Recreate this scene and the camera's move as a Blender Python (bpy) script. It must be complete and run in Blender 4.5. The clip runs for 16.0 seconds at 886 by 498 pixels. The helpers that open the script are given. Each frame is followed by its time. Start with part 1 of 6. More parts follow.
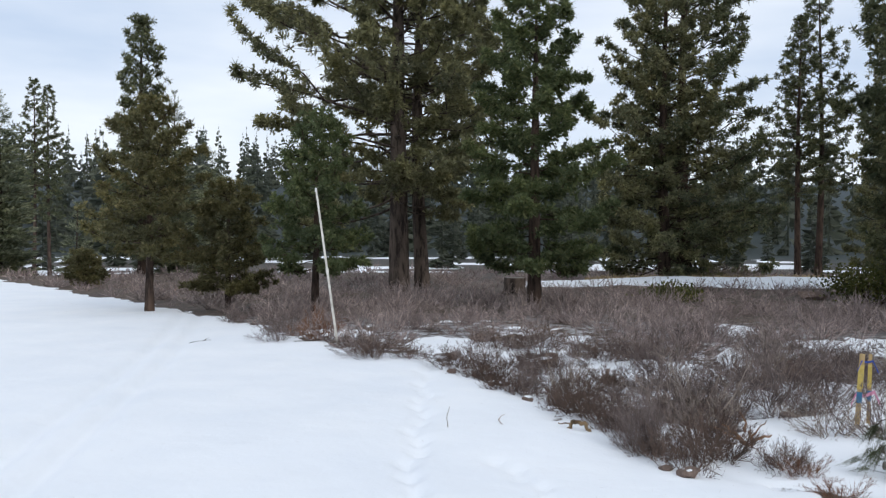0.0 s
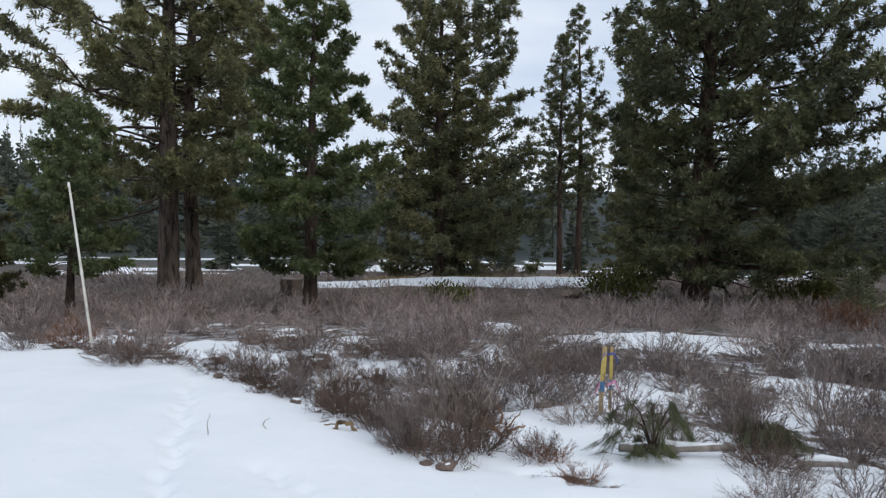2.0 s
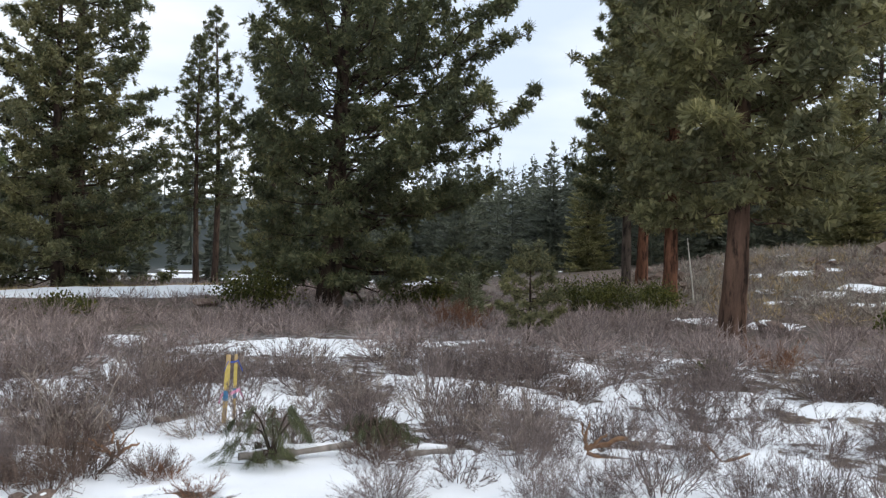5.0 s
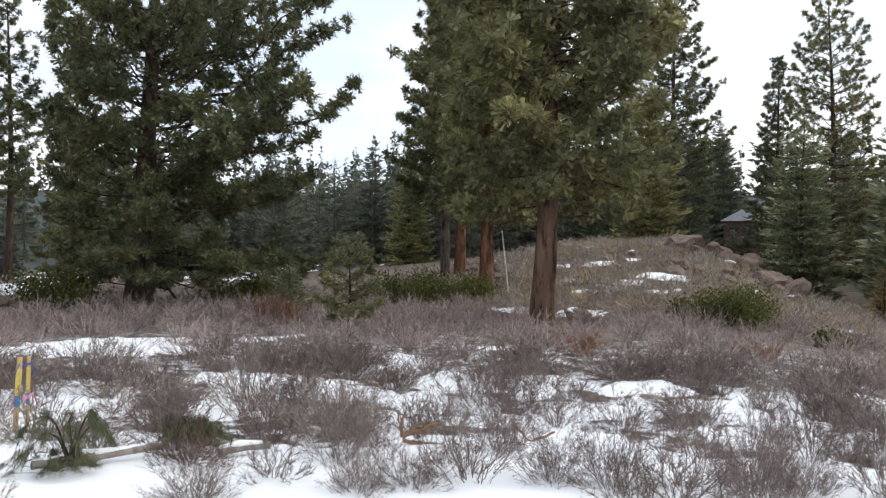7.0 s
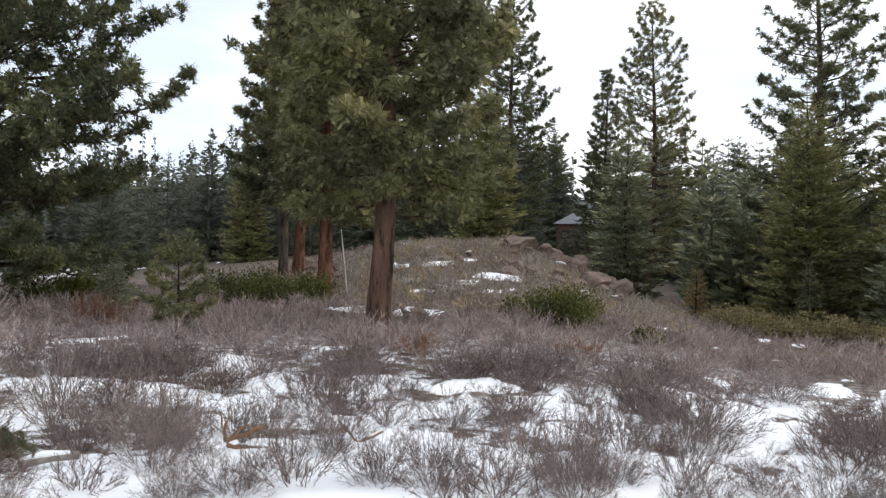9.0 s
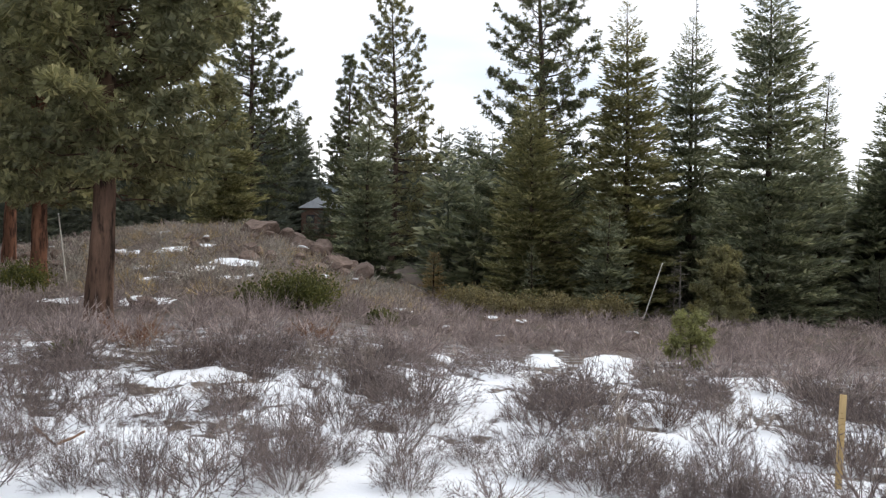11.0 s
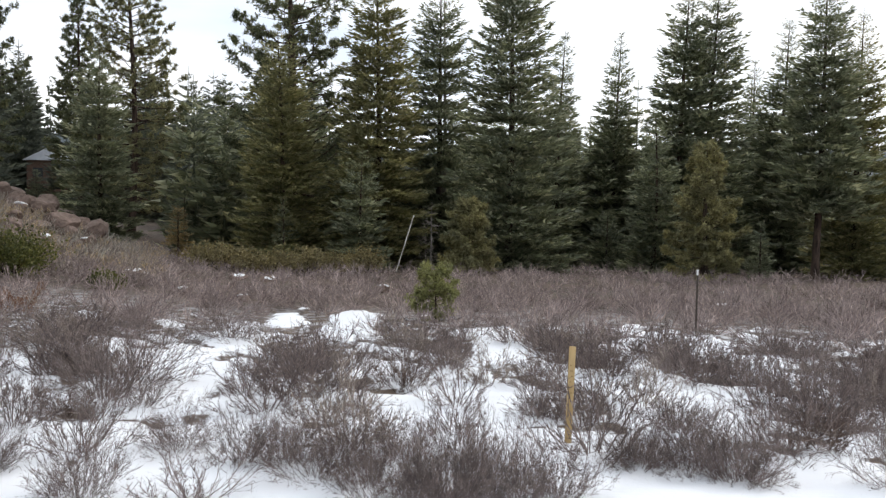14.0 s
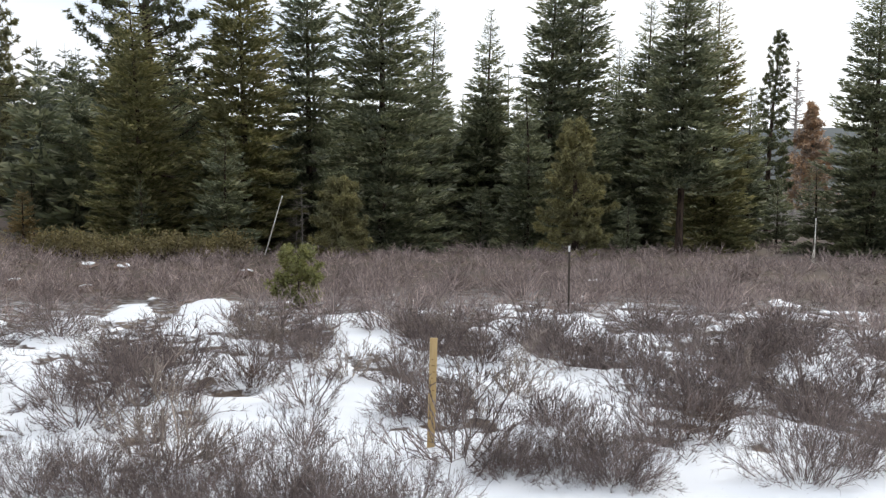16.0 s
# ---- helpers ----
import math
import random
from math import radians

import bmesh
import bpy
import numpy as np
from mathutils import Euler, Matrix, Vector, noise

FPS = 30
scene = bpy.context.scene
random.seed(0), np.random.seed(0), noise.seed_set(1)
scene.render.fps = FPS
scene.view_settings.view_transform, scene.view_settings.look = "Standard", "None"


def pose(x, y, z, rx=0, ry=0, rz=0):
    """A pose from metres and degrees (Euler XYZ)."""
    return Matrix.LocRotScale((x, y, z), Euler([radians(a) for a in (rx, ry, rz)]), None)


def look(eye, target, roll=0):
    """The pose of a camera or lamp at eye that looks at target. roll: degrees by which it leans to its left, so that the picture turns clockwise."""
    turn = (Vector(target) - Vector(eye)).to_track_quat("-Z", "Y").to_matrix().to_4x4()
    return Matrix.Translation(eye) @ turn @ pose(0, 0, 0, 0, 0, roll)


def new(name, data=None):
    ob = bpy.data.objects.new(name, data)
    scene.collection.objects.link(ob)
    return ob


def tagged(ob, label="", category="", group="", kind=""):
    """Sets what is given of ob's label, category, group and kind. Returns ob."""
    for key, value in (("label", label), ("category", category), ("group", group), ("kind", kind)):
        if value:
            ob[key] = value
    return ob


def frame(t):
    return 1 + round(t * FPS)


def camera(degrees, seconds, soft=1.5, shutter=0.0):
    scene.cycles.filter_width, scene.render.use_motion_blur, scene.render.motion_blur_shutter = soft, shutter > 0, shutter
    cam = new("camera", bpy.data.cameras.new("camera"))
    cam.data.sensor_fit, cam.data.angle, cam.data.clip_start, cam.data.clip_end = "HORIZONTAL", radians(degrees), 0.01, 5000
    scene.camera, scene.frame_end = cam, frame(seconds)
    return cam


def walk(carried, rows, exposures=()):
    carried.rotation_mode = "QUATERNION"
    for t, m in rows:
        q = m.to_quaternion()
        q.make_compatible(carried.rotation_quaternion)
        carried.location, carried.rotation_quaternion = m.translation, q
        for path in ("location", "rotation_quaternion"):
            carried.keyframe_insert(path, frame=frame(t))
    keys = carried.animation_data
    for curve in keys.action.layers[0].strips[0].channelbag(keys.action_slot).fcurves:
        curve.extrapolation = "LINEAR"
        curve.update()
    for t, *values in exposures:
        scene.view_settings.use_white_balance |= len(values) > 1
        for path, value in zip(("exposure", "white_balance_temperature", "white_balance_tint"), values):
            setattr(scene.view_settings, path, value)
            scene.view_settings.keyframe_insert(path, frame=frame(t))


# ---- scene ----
def view(x, y, z, yaw, pitch, roll):
    """A camera pose from its place, its compass turn from +y, its tilt and its roll, in degrees."""
    a, b = radians(yaw), radians(pitch)
    ahead = Vector((math.cos(b) * math.sin(a), math.cos(b) * math.cos(a), math.sin(b)))
    return look((x, y, z), Vector((x, y, z)) + ahead, roll)


cam = camera(56.65, 16.0, soft=1.3)
walk(cam, [
    (0.0, view(-0.144, 0.561, 1.685, 3.13, -1.32, 0.28)),
    (0.5, view(-0.120, 0.573, 1.678, 5.78, -1.27, 0.50)),
    (1.0, view(-0.090, 0.558, 1.684, 9.24, -1.21, 0.52)),
    (1.5, view(-0.050, 0.569, 1.683, 13.85, -1.11, 0.71)),
    (2.0, view(-0.011, 0.578, 1.677, 18.26, -1.09, 0.85)),
    (2.5, view(0.023, 0.583, 1.676, 22.73, -1.19, 0.95)),
    (3.0, view(0.042, 0.586, 1.668, 25.64, -1.18, 1.02)),
    (3.5, view(0.068, 0.561, 1.675, 28.94, -0.88, 1.11)),
    (4.0, view(0.087, 0.548, 1.673, 33.45, -0.90, 1.09)),
    (4.5, view(0.113, 0.531, 1.678, 38.20, -0.50, 1.16)),
    (5.0, view(0.145, 0.511, 1.671, 42.84, -0.16, 1.12)),
    (5.2, view(0.144, 0.498, 1.684, 44.55, -0.11, 0.95)),
    (7.3, view(0.192, 0.448, 1.647, 56.46, -0.38, 0.60)),
    (7.5, view(0.206, 0.443, 1.665, 57.36, -0.36, 0.48)),
    (8.0, view(0.217, 0.424, 1.675, 60.23, -0.48, 0.94)),
    (8.2, view(0.227, 0.418, 1.677, 61.21, -0.52, 1.29)),
    (10.3, view(0.275, 0.182, 1.625, 76.56, -0.53, 0.77)),
    (10.5, view(0.298, 0.144, 1.670, 78.28, -0.80, 0.91)),
    (11.0, view(0.356, 0.130, 1.659, 83.61, -0.94, 1.12)),
    (11.5, view(0.472, 0.121, 1.646, 88.91, -1.42, 0.93)),
    (12.0, view(0.593, 0.097, 1.651, 93.37, -1.86, 0.52)),
    (12.5, view(0.687, 0.084, 1.631, 96.06, -2.45, 0.21)),
    (13.0, view(0.823, -0.001, 1.623, 97.44, -3.47, -0.04)),
    (13.5, view(1.006, -0.124, 1.617, 99.29, -2.87, 0.64)),
    (14.0, view(1.186, -0.210, 1.619, 100.31, -3.86, 0.74)),
    (14.5, view(1.427, -0.286, 1.604, 102.41, -3.14, 0.74)),
    (15.0, view(1.626, -0.407, 1.586, 105.84, -4.53, -1.22)),
    (15.5, view(1.836, -0.540, 1.568, 107.99, -3.71, -0.01)),
    (16.0, view(1.951, -0.602, 1.557, 108.86, -5.17, 0.14)),
], exposures=[
    (0.0, 0.24, 6500, 10), (0.5, 0.1, 6500, 10), (1.0, 0.02, 6500, 10), (1.5, 0.16, 6500, 10), (2.5, 0.16, 6500, 10), (3.5, 0.15, 6550, 10), (4.5, 0.42, 6750, 10),
    (5.2, 0.6, 6780, 10), (7.3, 0.79, 7000, 11), (10.3, 0.71, 7020, 12), (16.0, 0.66, 7000, 11),
])

# ---- sky and sun ----
world = bpy.data.worlds.new("overcast_sky")
scene.world = world
world.use_nodes = True
wt = world.node_tree
wt.nodes.clear()
w_out = wt.nodes.new("ShaderNodeOutputWorld")
w_bg = wt.nodes.new("ShaderNodeBackground")
w_bg.inputs["Strength"].default_value = 0.1
w_sky = wt.nodes.new("ShaderNodeTexSky")
w_sky.sky_type = "NISHITA"
w_sky.sun_disc = False
w_sky.sun_elevation = radians(38)
w_sky.sun_rotation = radians(150)
w_co = wt.nodes.new("ShaderNodeTexCoord")
w_map = wt.nodes.new("ShaderNodeMapping")
w_map.inputs["Scale"].default_value = (1.6, 1.6, 6.5)
w_noise = wt.nodes.new("ShaderNodeTexNoise")
w_noise.inputs["Scale"].default_value = 1.3
w_noise.inputs["Detail"].default_value = 5.0
w_noise.inputs["Roughness"].default_value = 0.5
w_ramp = wt.nodes.new("ShaderNodeValToRGB")
w_ramp.color_ramp.elements[0].position = 0.33
w_ramp.color_ramp.elements[0].color = (5.2, 6.2, 7.8, 1)
w_ramp.color_ramp.elements[1].position = 0.68
w_ramp.color_ramp.elements[1].color = (8.4, 8.9, 9.6, 1)
w_mix = wt.nodes.new("ShaderNodeMix")
w_mix.data_type = "RGBA"
w_mix.inputs["Factor"].default_value = 0.9
wt.links.new(w_co.outputs["Generated"], w_map.inputs["Vector"])
wt.links.new(w_map.outputs["Vector"], w_noise.inputs["Vector"])
wt.links.new(w_noise.outputs["Fac"], w_ramp.inputs["Fac"])
wt.links.new(w_sky.outputs["Color"], w_mix.inputs["A"])
wt.links.new(w_ramp.outputs["Color"], w_mix.inputs["B"])
wt.links.new(w_mix.outputs["Result"], w_bg.inputs["Color"])
wt.links.new(w_bg.outputs["Background"], w_out.inputs["Surface"])
sun_data = bpy.data.lights.new("sun", "SUN")
sun_data.energy = 0.7
sun_data.angle = radians(25)
sun_data.color = (1.0, 0.96, 0.9)
sun = new("sun", sun_data)
sun.matrix_world = look((20, -35, 32), (0, 0, 0))


# ---- materials ----
def material(name):
    m = bpy.data.materials.new(name)
    m.use_nodes = True
    t = m.node_tree
    return m, t, t.nodes["Principled BSDF"]


def noise_node(t, scale, detail=4.0, rough=0.55, stretch=None, coords="Object"):
    co = t.nodes.new("ShaderNodeTexCoord")
    n = t.nodes.new("ShaderNodeTexNoise")
    n.inputs["Scale"].default_value = scale
    n.inputs["Detail"].default_value = detail
    n.inputs["Roughness"].default_value = rough
    if stretch:
        mp = t.nodes.new("ShaderNodeMapping")
        mp.inputs["Scale"].default_value = stretch
        t.links.new(co.outputs[coords], mp.inputs["Vector"])
        t.links.new(mp.outputs["Vector"], n.inputs["Vector"])
    else:
        t.links.new(co.outputs[coords], n.inputs["Vector"])
    return n


def ramp_node(t, source, stops):
    r = t.nodes.new("ShaderNodeValToRGB")
    e = r.color_ramp.elements
    while len(e) < len(stops):
        e.new(0.5)
    for k, (p, c) in enumerate(stops):
        e[k].position, e[k].color = p, (*c, 1)
    t.links.new(source, r.inputs["Fac"])
    return r


def mix_colour(t, fac, a, b, blend="MIX"):
    m = t.nodes.new("ShaderNodeMix")
    m.data_type, m.blend_type = "RGBA", blend
    if isinstance(fac, float):
        m.inputs["Factor"].default_value = fac
    else:
        t.links.new(fac, m.inputs["Factor"])
    for key, v in (("A", a), ("B", b)):
        if isinstance(v, tuple):
            m.inputs[key].default_value = (*v, 1)
        else:
            t.links.new(v, m.inputs[key])
    return m.outputs["Result"]


def add_bump(t, bsdf, height, strength, distance):
    b = t.nodes.new("ShaderNodeBump")
    b.inputs["Strength"].default_value = strength
    b.inputs["Distance"].default_value = distance
    t.links.new(height, b.inputs["Height"])
    t.links.new(b.outputs["Normal"], bsdf.inputs["Normal"])


def foliage(name, dark, light, tip, patch=0.7):
    """Needles: each one varies by its island, and whole boughs by a slow noise."""
    m, t, b = material(name)
    g = t.nodes.new("ShaderNodeNewGeometry")
    isl = ramp_node(t, g.outputs["Random Per Island"], [(0.0, dark), (0.6, light), (1.0, tip)])
    n = noise_node(t, patch, 3.0)
    slow = ramp_node(t, n.outputs["Fac"], [(0.3, (0.62, 0.66, 0.7)), (0.7, (1.25, 1.2, 1.0))])
    col = mix_colour(t, 1.0, isl.outputs["Color"], slow.outputs["Color"], "MULTIPLY")
    t.links.new(col, b.inputs["Base Color"])
    b.inputs["Roughness"].default_value = 0.5
    b.inputs["Specular IOR Level"].default_value = 0.35
    # thin needles let some light through
    thru = t.nodes.new("ShaderNodeBsdfTranslucent")
    t.links.new(col, thru.inputs["Color"])
    both = t.nodes.new("ShaderNodeMixShader")
    both.inputs["Fac"].default_value = 0.48
    t.links.new(b.outputs["BSDF"], both.inputs[1])
    t.links.new(thru.outputs["BSDF"], both.inputs[2])
    t.links.new(both.outputs["Shader"], t.nodes["Material Output"].inputs["Surface"])
    return m


def bark(name, furrow, plate, scale=7.0):
    m, t, b = material(name)
    n = noise_node(t, scale, 6.0, 0.65, (1.0, 1.0, 0.22))
    n2 = noise_node(t, 2.6, 4.0, 0.6, (1.0, 1.0, 0.4))
    c1 = ramp_node(t, n.outputs["Fac"], [(0.40, furrow), (0.52, plate), (0.72, tuple(1.35 * v for v in plate))])
    c2 = ramp_node(t, n2.outputs["Fac"], [(0.3, (0.62, 0.6, 0.6)), (0.7, (1.3, 1.22, 1.15))])
    t.links.new(mix_colour(t, 1.0, c1.outputs["Color"], c2.outputs["Color"], "MULTIPLY"), b.inputs["Base Color"])
    b.inputs["Roughness"].default_value = 0.92
    b.inputs["Specular IOR Level"].default_value = 0.15
    add_bump(t, b, n.outputs["Fac"], 0.9, 0.05)
    return m


def plain(name, a, c, rough=0.7, scale=9.0, bump=0.0, metal=0.0, stretch=None, island=False, each=False):
    """Two-tone surface with grain and a slower stain."""
    m, t, b = material(name)
    n = noise_node(t, scale, 5.0, 0.6, stretch)
    col = ramp_node(t, n.outputs["Fac"], [(0.3, a), (0.7, c)]).outputs["Color"]
    n2 = noise_node(t, scale * 0.17, 2.0)
    slow = ramp_node(t, n2.outputs["Fac"], [(0.3, (0.82, 0.82, 0.82)), (0.7, (1.1, 1.1, 1.1))])
    col = mix_colour(t, 1.0, col, slow.outputs["Color"], "MULTIPLY")
    if island:
        g = t.nodes.new("ShaderNodeNewGeometry")
        isl = ramp_node(t, g.outputs["Random Per Island"], [(0.0, (0.62, 0.6, 0.6)), (0.7, (1.1, 1.05, 1.0)), (1.0, (1.5, 1.4, 1.3))])
        col = mix_colour(t, 1.0, col, isl.outputs["Color"], "MULTIPLY")
    if each:
        info = t.nodes.new("ShaderNodeObjectInfo")
        own = ramp_node(t, info.outputs["Random"], [(0.0, (0.66, 0.62, 0.6)), (0.5, (0.95, 0.92, 0.9)), (1.0, (1.15, 1.14, 1.13))])
        col = mix_colour(t, 1.0, col, own.outputs["Color"], "MULTIPLY")
    t.links.new(col, b.inputs["Base Color"])
    b.inputs["Roughness"].default_value = rough
    b.inputs["Metallic"].default_value = metal
    b.inputs["Specular IOR Level"].default_value = 0.25
    if bump:
        add_bump(t, b, n.outputs["Fac"], 0.8, bump)
    return m


PINE = foliage("pine_needles", (0.088, 0.103, 0.059), (0.152, 0.167, 0.095), (0.271, 0.269, 0.153))
PINE_GREEN = foliage("young_pine_needles", (0.080, 0.106, 0.050), (0.138, 0.172, 0.079), (0.235, 0.256, 0.125))
PINE_OLIVE = foliage("olive_pine_needles", (0.142, 0.142, 0.078), (0.238, 0.236, 0.130), (0.388, 0.360, 0.206))
PINE_BOUGH = foliage("cut_bough_needles", (0.070, 0.082, 0.046), (0.125, 0.140, 0.076), (0.215, 0.220, 0.125))
PINE_SPARSE = foliage("dull_pine_needles", (0.103, 0.099, 0.047), (0.172, 0.159, 0.076), (0.262, 0.228, 0.117))
PINE_PALE = foliage("pale_seedling_needles", (0.185, 0.188, 0.082), (0.290, 0.292, 0.125), (0.42, 0.415, 0.19))
FIR = foliage("fir_needles", (0.141, 0.159, 0.103), (0.246, 0.270, 0.176), (0.492, 0.495, 0.365))
FIR_OLIVE = foliage("olive_fir_needles", (0.160, 0.162, 0.077), (0.270, 0.264, 0.134), (0.461, 0.422, 0.252))
# distant needles are greyed: haze of distance is mixed into their colour
FAR_HAZED = foliage("hazed_far_needles", (0.084, 0.096, 0.076), (0.133, 0.148, 0.117), (0.189, 0.205, 0.165), 0.1)
PINE_TAN = foliage("tan_green_pine_needles", (0.19, 0.176, 0.092), (0.305, 0.285, 0.15), (0.44, 0.41, 0.225))
TAN_FIR = foliage("tan_fir_needles", (0.238, 0.176, 0.090), (0.408, 0.304, 0.150), (0.578, 0.448, 0.255))
DEAD_NEEDLES = foliage("dead_needles", (0.364, 0.240, 0.167), (0.546, 0.384, 0.282), (0.702, 0.540, 0.425))
BARE_TWIGS = plain("bare_grey_twigs", (0.240, 0.210, 0.195), (0.450, 0.405, 0.375), 0.9)
MANZANITA = foliage("manzanita_leaves", (0.060, 0.072, 0.022), (0.120, 0.129, 0.037), (0.205, 0.187, 0.059))
OLIVE_BRUSH = foliage("olive_brush_leaves", (0.190, 0.159, 0.083), (0.305, 0.253, 0.134), (0.437, 0.362, 0.204))
BARK_BROWN = bark("dark_brown_bark", (0.028, 0.021, 0.018), (0.085, 0.062, 0.05))
BARK_WARM = bark("warm_brown_bark", (0.034, 0.023, 0.018), (0.135, 0.086, 0.064))
BARK_RED = bark("red_pine_bark", (0.05, 0.026, 0.018), (0.2, 0.10, 0.065))
BARK_GREY = bark("grey_pine_bark", (0.035, 0.029, 0.026), (0.115, 0.094, 0.08))
TWIG_SAGE = plain("pale_sage_twigs", (0.27, 0.26, 0.22), (0.50, 0.48, 0.43), 0.9, 2.0, island=True)
TWIG_STRAW = plain("straw_yellow_brush", (0.34, 0.26, 0.14), (0.54, 0.43, 0.26), 0.9, 2.0, island=True)
TWIG = plain("brush_twigs", (0.131, 0.109, 0.105), (0.287, 0.248, 0.242), 0.9, 6.0, island=True, each=True)
TWIG_DARK = plain("dark_dead_twigs", (0.077, 0.057, 0.048), (0.187, 0.141, 0.119), 0.9, 6.0, island=True, each=True)
TWIG_RED = plain("rusty_brush_twigs", (0.16, 0.085, 0.055), (0.3, 0.17, 0.11), 0.9, 6.0, island=True)
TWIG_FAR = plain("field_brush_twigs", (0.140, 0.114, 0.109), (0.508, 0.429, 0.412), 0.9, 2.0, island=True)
TWIG_LITTER = plain("fallen_twigs", (0.07, 0.055, 0.047), (0.30, 0.25, 0.215), 0.9, 3.0, island=True)
TWIG_TAN = plain("tan_brush_twigs", (0.220, 0.186, 0.160), (0.422, 0.372, 0.330), 0.9, 6.0, island=True)
BARK_TAN = bark("tan_loose_bark", (0.07, 0.05, 0.03), (0.26, 0.19, 0.115), 14.0)
DEADWOOD = plain("dead_branch_wood", (0.14, 0.075, 0.045), (0.36, 0.21, 0.12), 0.85, 12.0, 0.01)
GREY_WOOD = plain("weathered_wood", (0.13, 0.11, 0.095), (0.30, 0.265, 0.23), 0.85, 12.0, 0.008, stretch=(1, 1, 0.2))
LATH = plain("lath_wood", (0.46, 0.31, 0.14), (0.64, 0.46, 0.23), 0.75, 14.0, 0.002, stretch=(3, 3, 0.25))
YELLOW = plain("yellow_marking_paint", (0.58, 0.43, 0.10), (0.72, 0.56, 0.18), 0.6, 30.0)
BLUE = plain("blue_marking_paint", (0.05, 0.16, 0.32), (0.10, 0.27, 0.45), 0.6, 30.0)
PINK = plain("pink_flagging_tape", (0.72, 0.25, 0.42), (0.85, 0.42, 0.58), 0.45, 20.0)
BLUE_TAPE = plain("blue_flagging_tape", (0.03, 0.08, 0.4), (0.06, 0.14, 0.55), 0.45, 20.0)
INK = plain("dark_marker_ink", (0.2, 0.125, 0.055), (0.28, 0.18, 0.08), 0.7, 30.0)
WAND = plain("pale_snow_pole", (0.62, 0.58, 0.5), (0.8, 0.77, 0.7), 0.5, 12.0)
POST_STEEL = plain("dark_steel_post", (0.06, 0.05, 0.042), (0.12, 0.10, 0.085), 0.6, 20.0, 0.001, 0.5)
POST_TIP = plain("white_post_tip", (0.7, 0.7, 0.68), (0.82, 0.82, 0.8), 0.5)
ROCK = plain("reddish_lava_rock", (0.10, 0.072, 0.058), (0.27, 0.195, 0.16), 0.92, 7.0, 0.03)
SNOW_CAP = plain("snow_cap", (0.8, 0.82, 0.85), (0.88, 0.89, 0.9), 0.6, 4.0, 0.01)
ROOF = plain("cabin_metal_roof", (0.55, 0.58, 0.62), (0.7, 0.72, 0.75), 0.5, 2.0)
CABIN_PANE = plain("cabin_dark_panes", (0.03, 0.035, 0.04), (0.05, 0.055, 0.06), 0.2, 2.0)
CABIN_WALL = plain("cabin_brown_boards", (0.10, 0.06, 0.045), (0.18, 0.11, 0.08), 0.85, 3.0)
BRANCH_WHITE = plain("bleached_branch", (0.45, 0.42, 0.38), (0.65, 0.62, 0.57), 0.8, 14.0)


# ---- mesh building ----
rng = np.random.default_rng(7)


def mesh_from(name, verts, tris, smooth=False):
    me = bpy.data.meshes.new(name)
    verts = np.asarray(verts, dtype=np.float32)
    tris = np.asarray(tris, dtype=np.int32)
    me.vertices.add(len(verts))
    me.vertices.foreach_set("co", verts.ravel())
    me.loops.add(tris.size)
    me.loops.foreach_set("vertex_index", tris.ravel())
    me.polygons.add(len(tris))
    me.polygons.foreach_set("loop_start", np.arange(0, tris.size, 3, dtype=np.int32))
    if smooth:
        me.polygons.foreach_set("use_smooth", np.ones(len(tris), dtype=bool))
    me.update(calc_edges=True)
    me.validate()
    return me


class Geo:
    """Gathers vertices and triangles."""

    def __init__(self):
        self.v, self.f, self.n = [], [], 0

    def add(self, verts, tris):
        self.v.append(np.asarray(verts, float).reshape(-1, 3))
        self.f.append(np.asarray(tris, int).reshape(-1, 3) + self.n)
        self.n += len(self.v[-1])
        return self

    def mesh(self, name, smooth=False):
        return mesh_from(name, np.concatenate(self.v), np.concatenate(self.f), smooth)


def unit(a):
    return a / np.maximum(np.linalg.norm(a, axis=-1, keepdims=True), 1e-9)


def frames_of(d):
    """Two vectors square to each direction."""
    up = np.where(np.abs(d[..., 2:3]) > 0.95, np.array([1.0, 0, 0]), np.array([0, 0, 1.0]))
    s = unit(np.cross(d, up))
    return s, np.cross(s, d)


def tubes(g, P, W, sides=4, wobble=0.0):
    """Round tapered strands through the points P (N, K, 3) with radii W (N, K)."""
    P, W = np.asarray(P, float), np.asarray(W, float)
    N, K, _ = P.shape
    d = np.gradient(P, axis=1) if K > 2 else np.repeat(P[:, 1:] - P[:, :1], 2, axis=1)
    s, u = frames_of(unit(d))
    a = np.arange(sides) * 2 * np.pi / sides
    w = W[..., None, None]
    if wobble:
        w = w * (1 + wobble * rng.normal(size=(N, K, sides, 1)))
    V = P[:, :, None] + w * (np.cos(a)[:, None] * s[:, :, None] + np.sin(a)[:, None] * u[:, :, None])
    i = np.arange(N)[:, None, None] * K * sides + np.arange(K - 1)[None, :, None] * sides
    j, j2 = np.arange(sides), (np.arange(sides) + 1) % sides
    A, B, C, D = i + j, i + j2, i + sides + j2, i + sides + j
    T = np.stack([np.stack([A, B, C], -1), np.stack([A, C, D], -1)], -2)
    g.add(V.reshape(-1, 3), T.reshape(-1, 3))
    return g


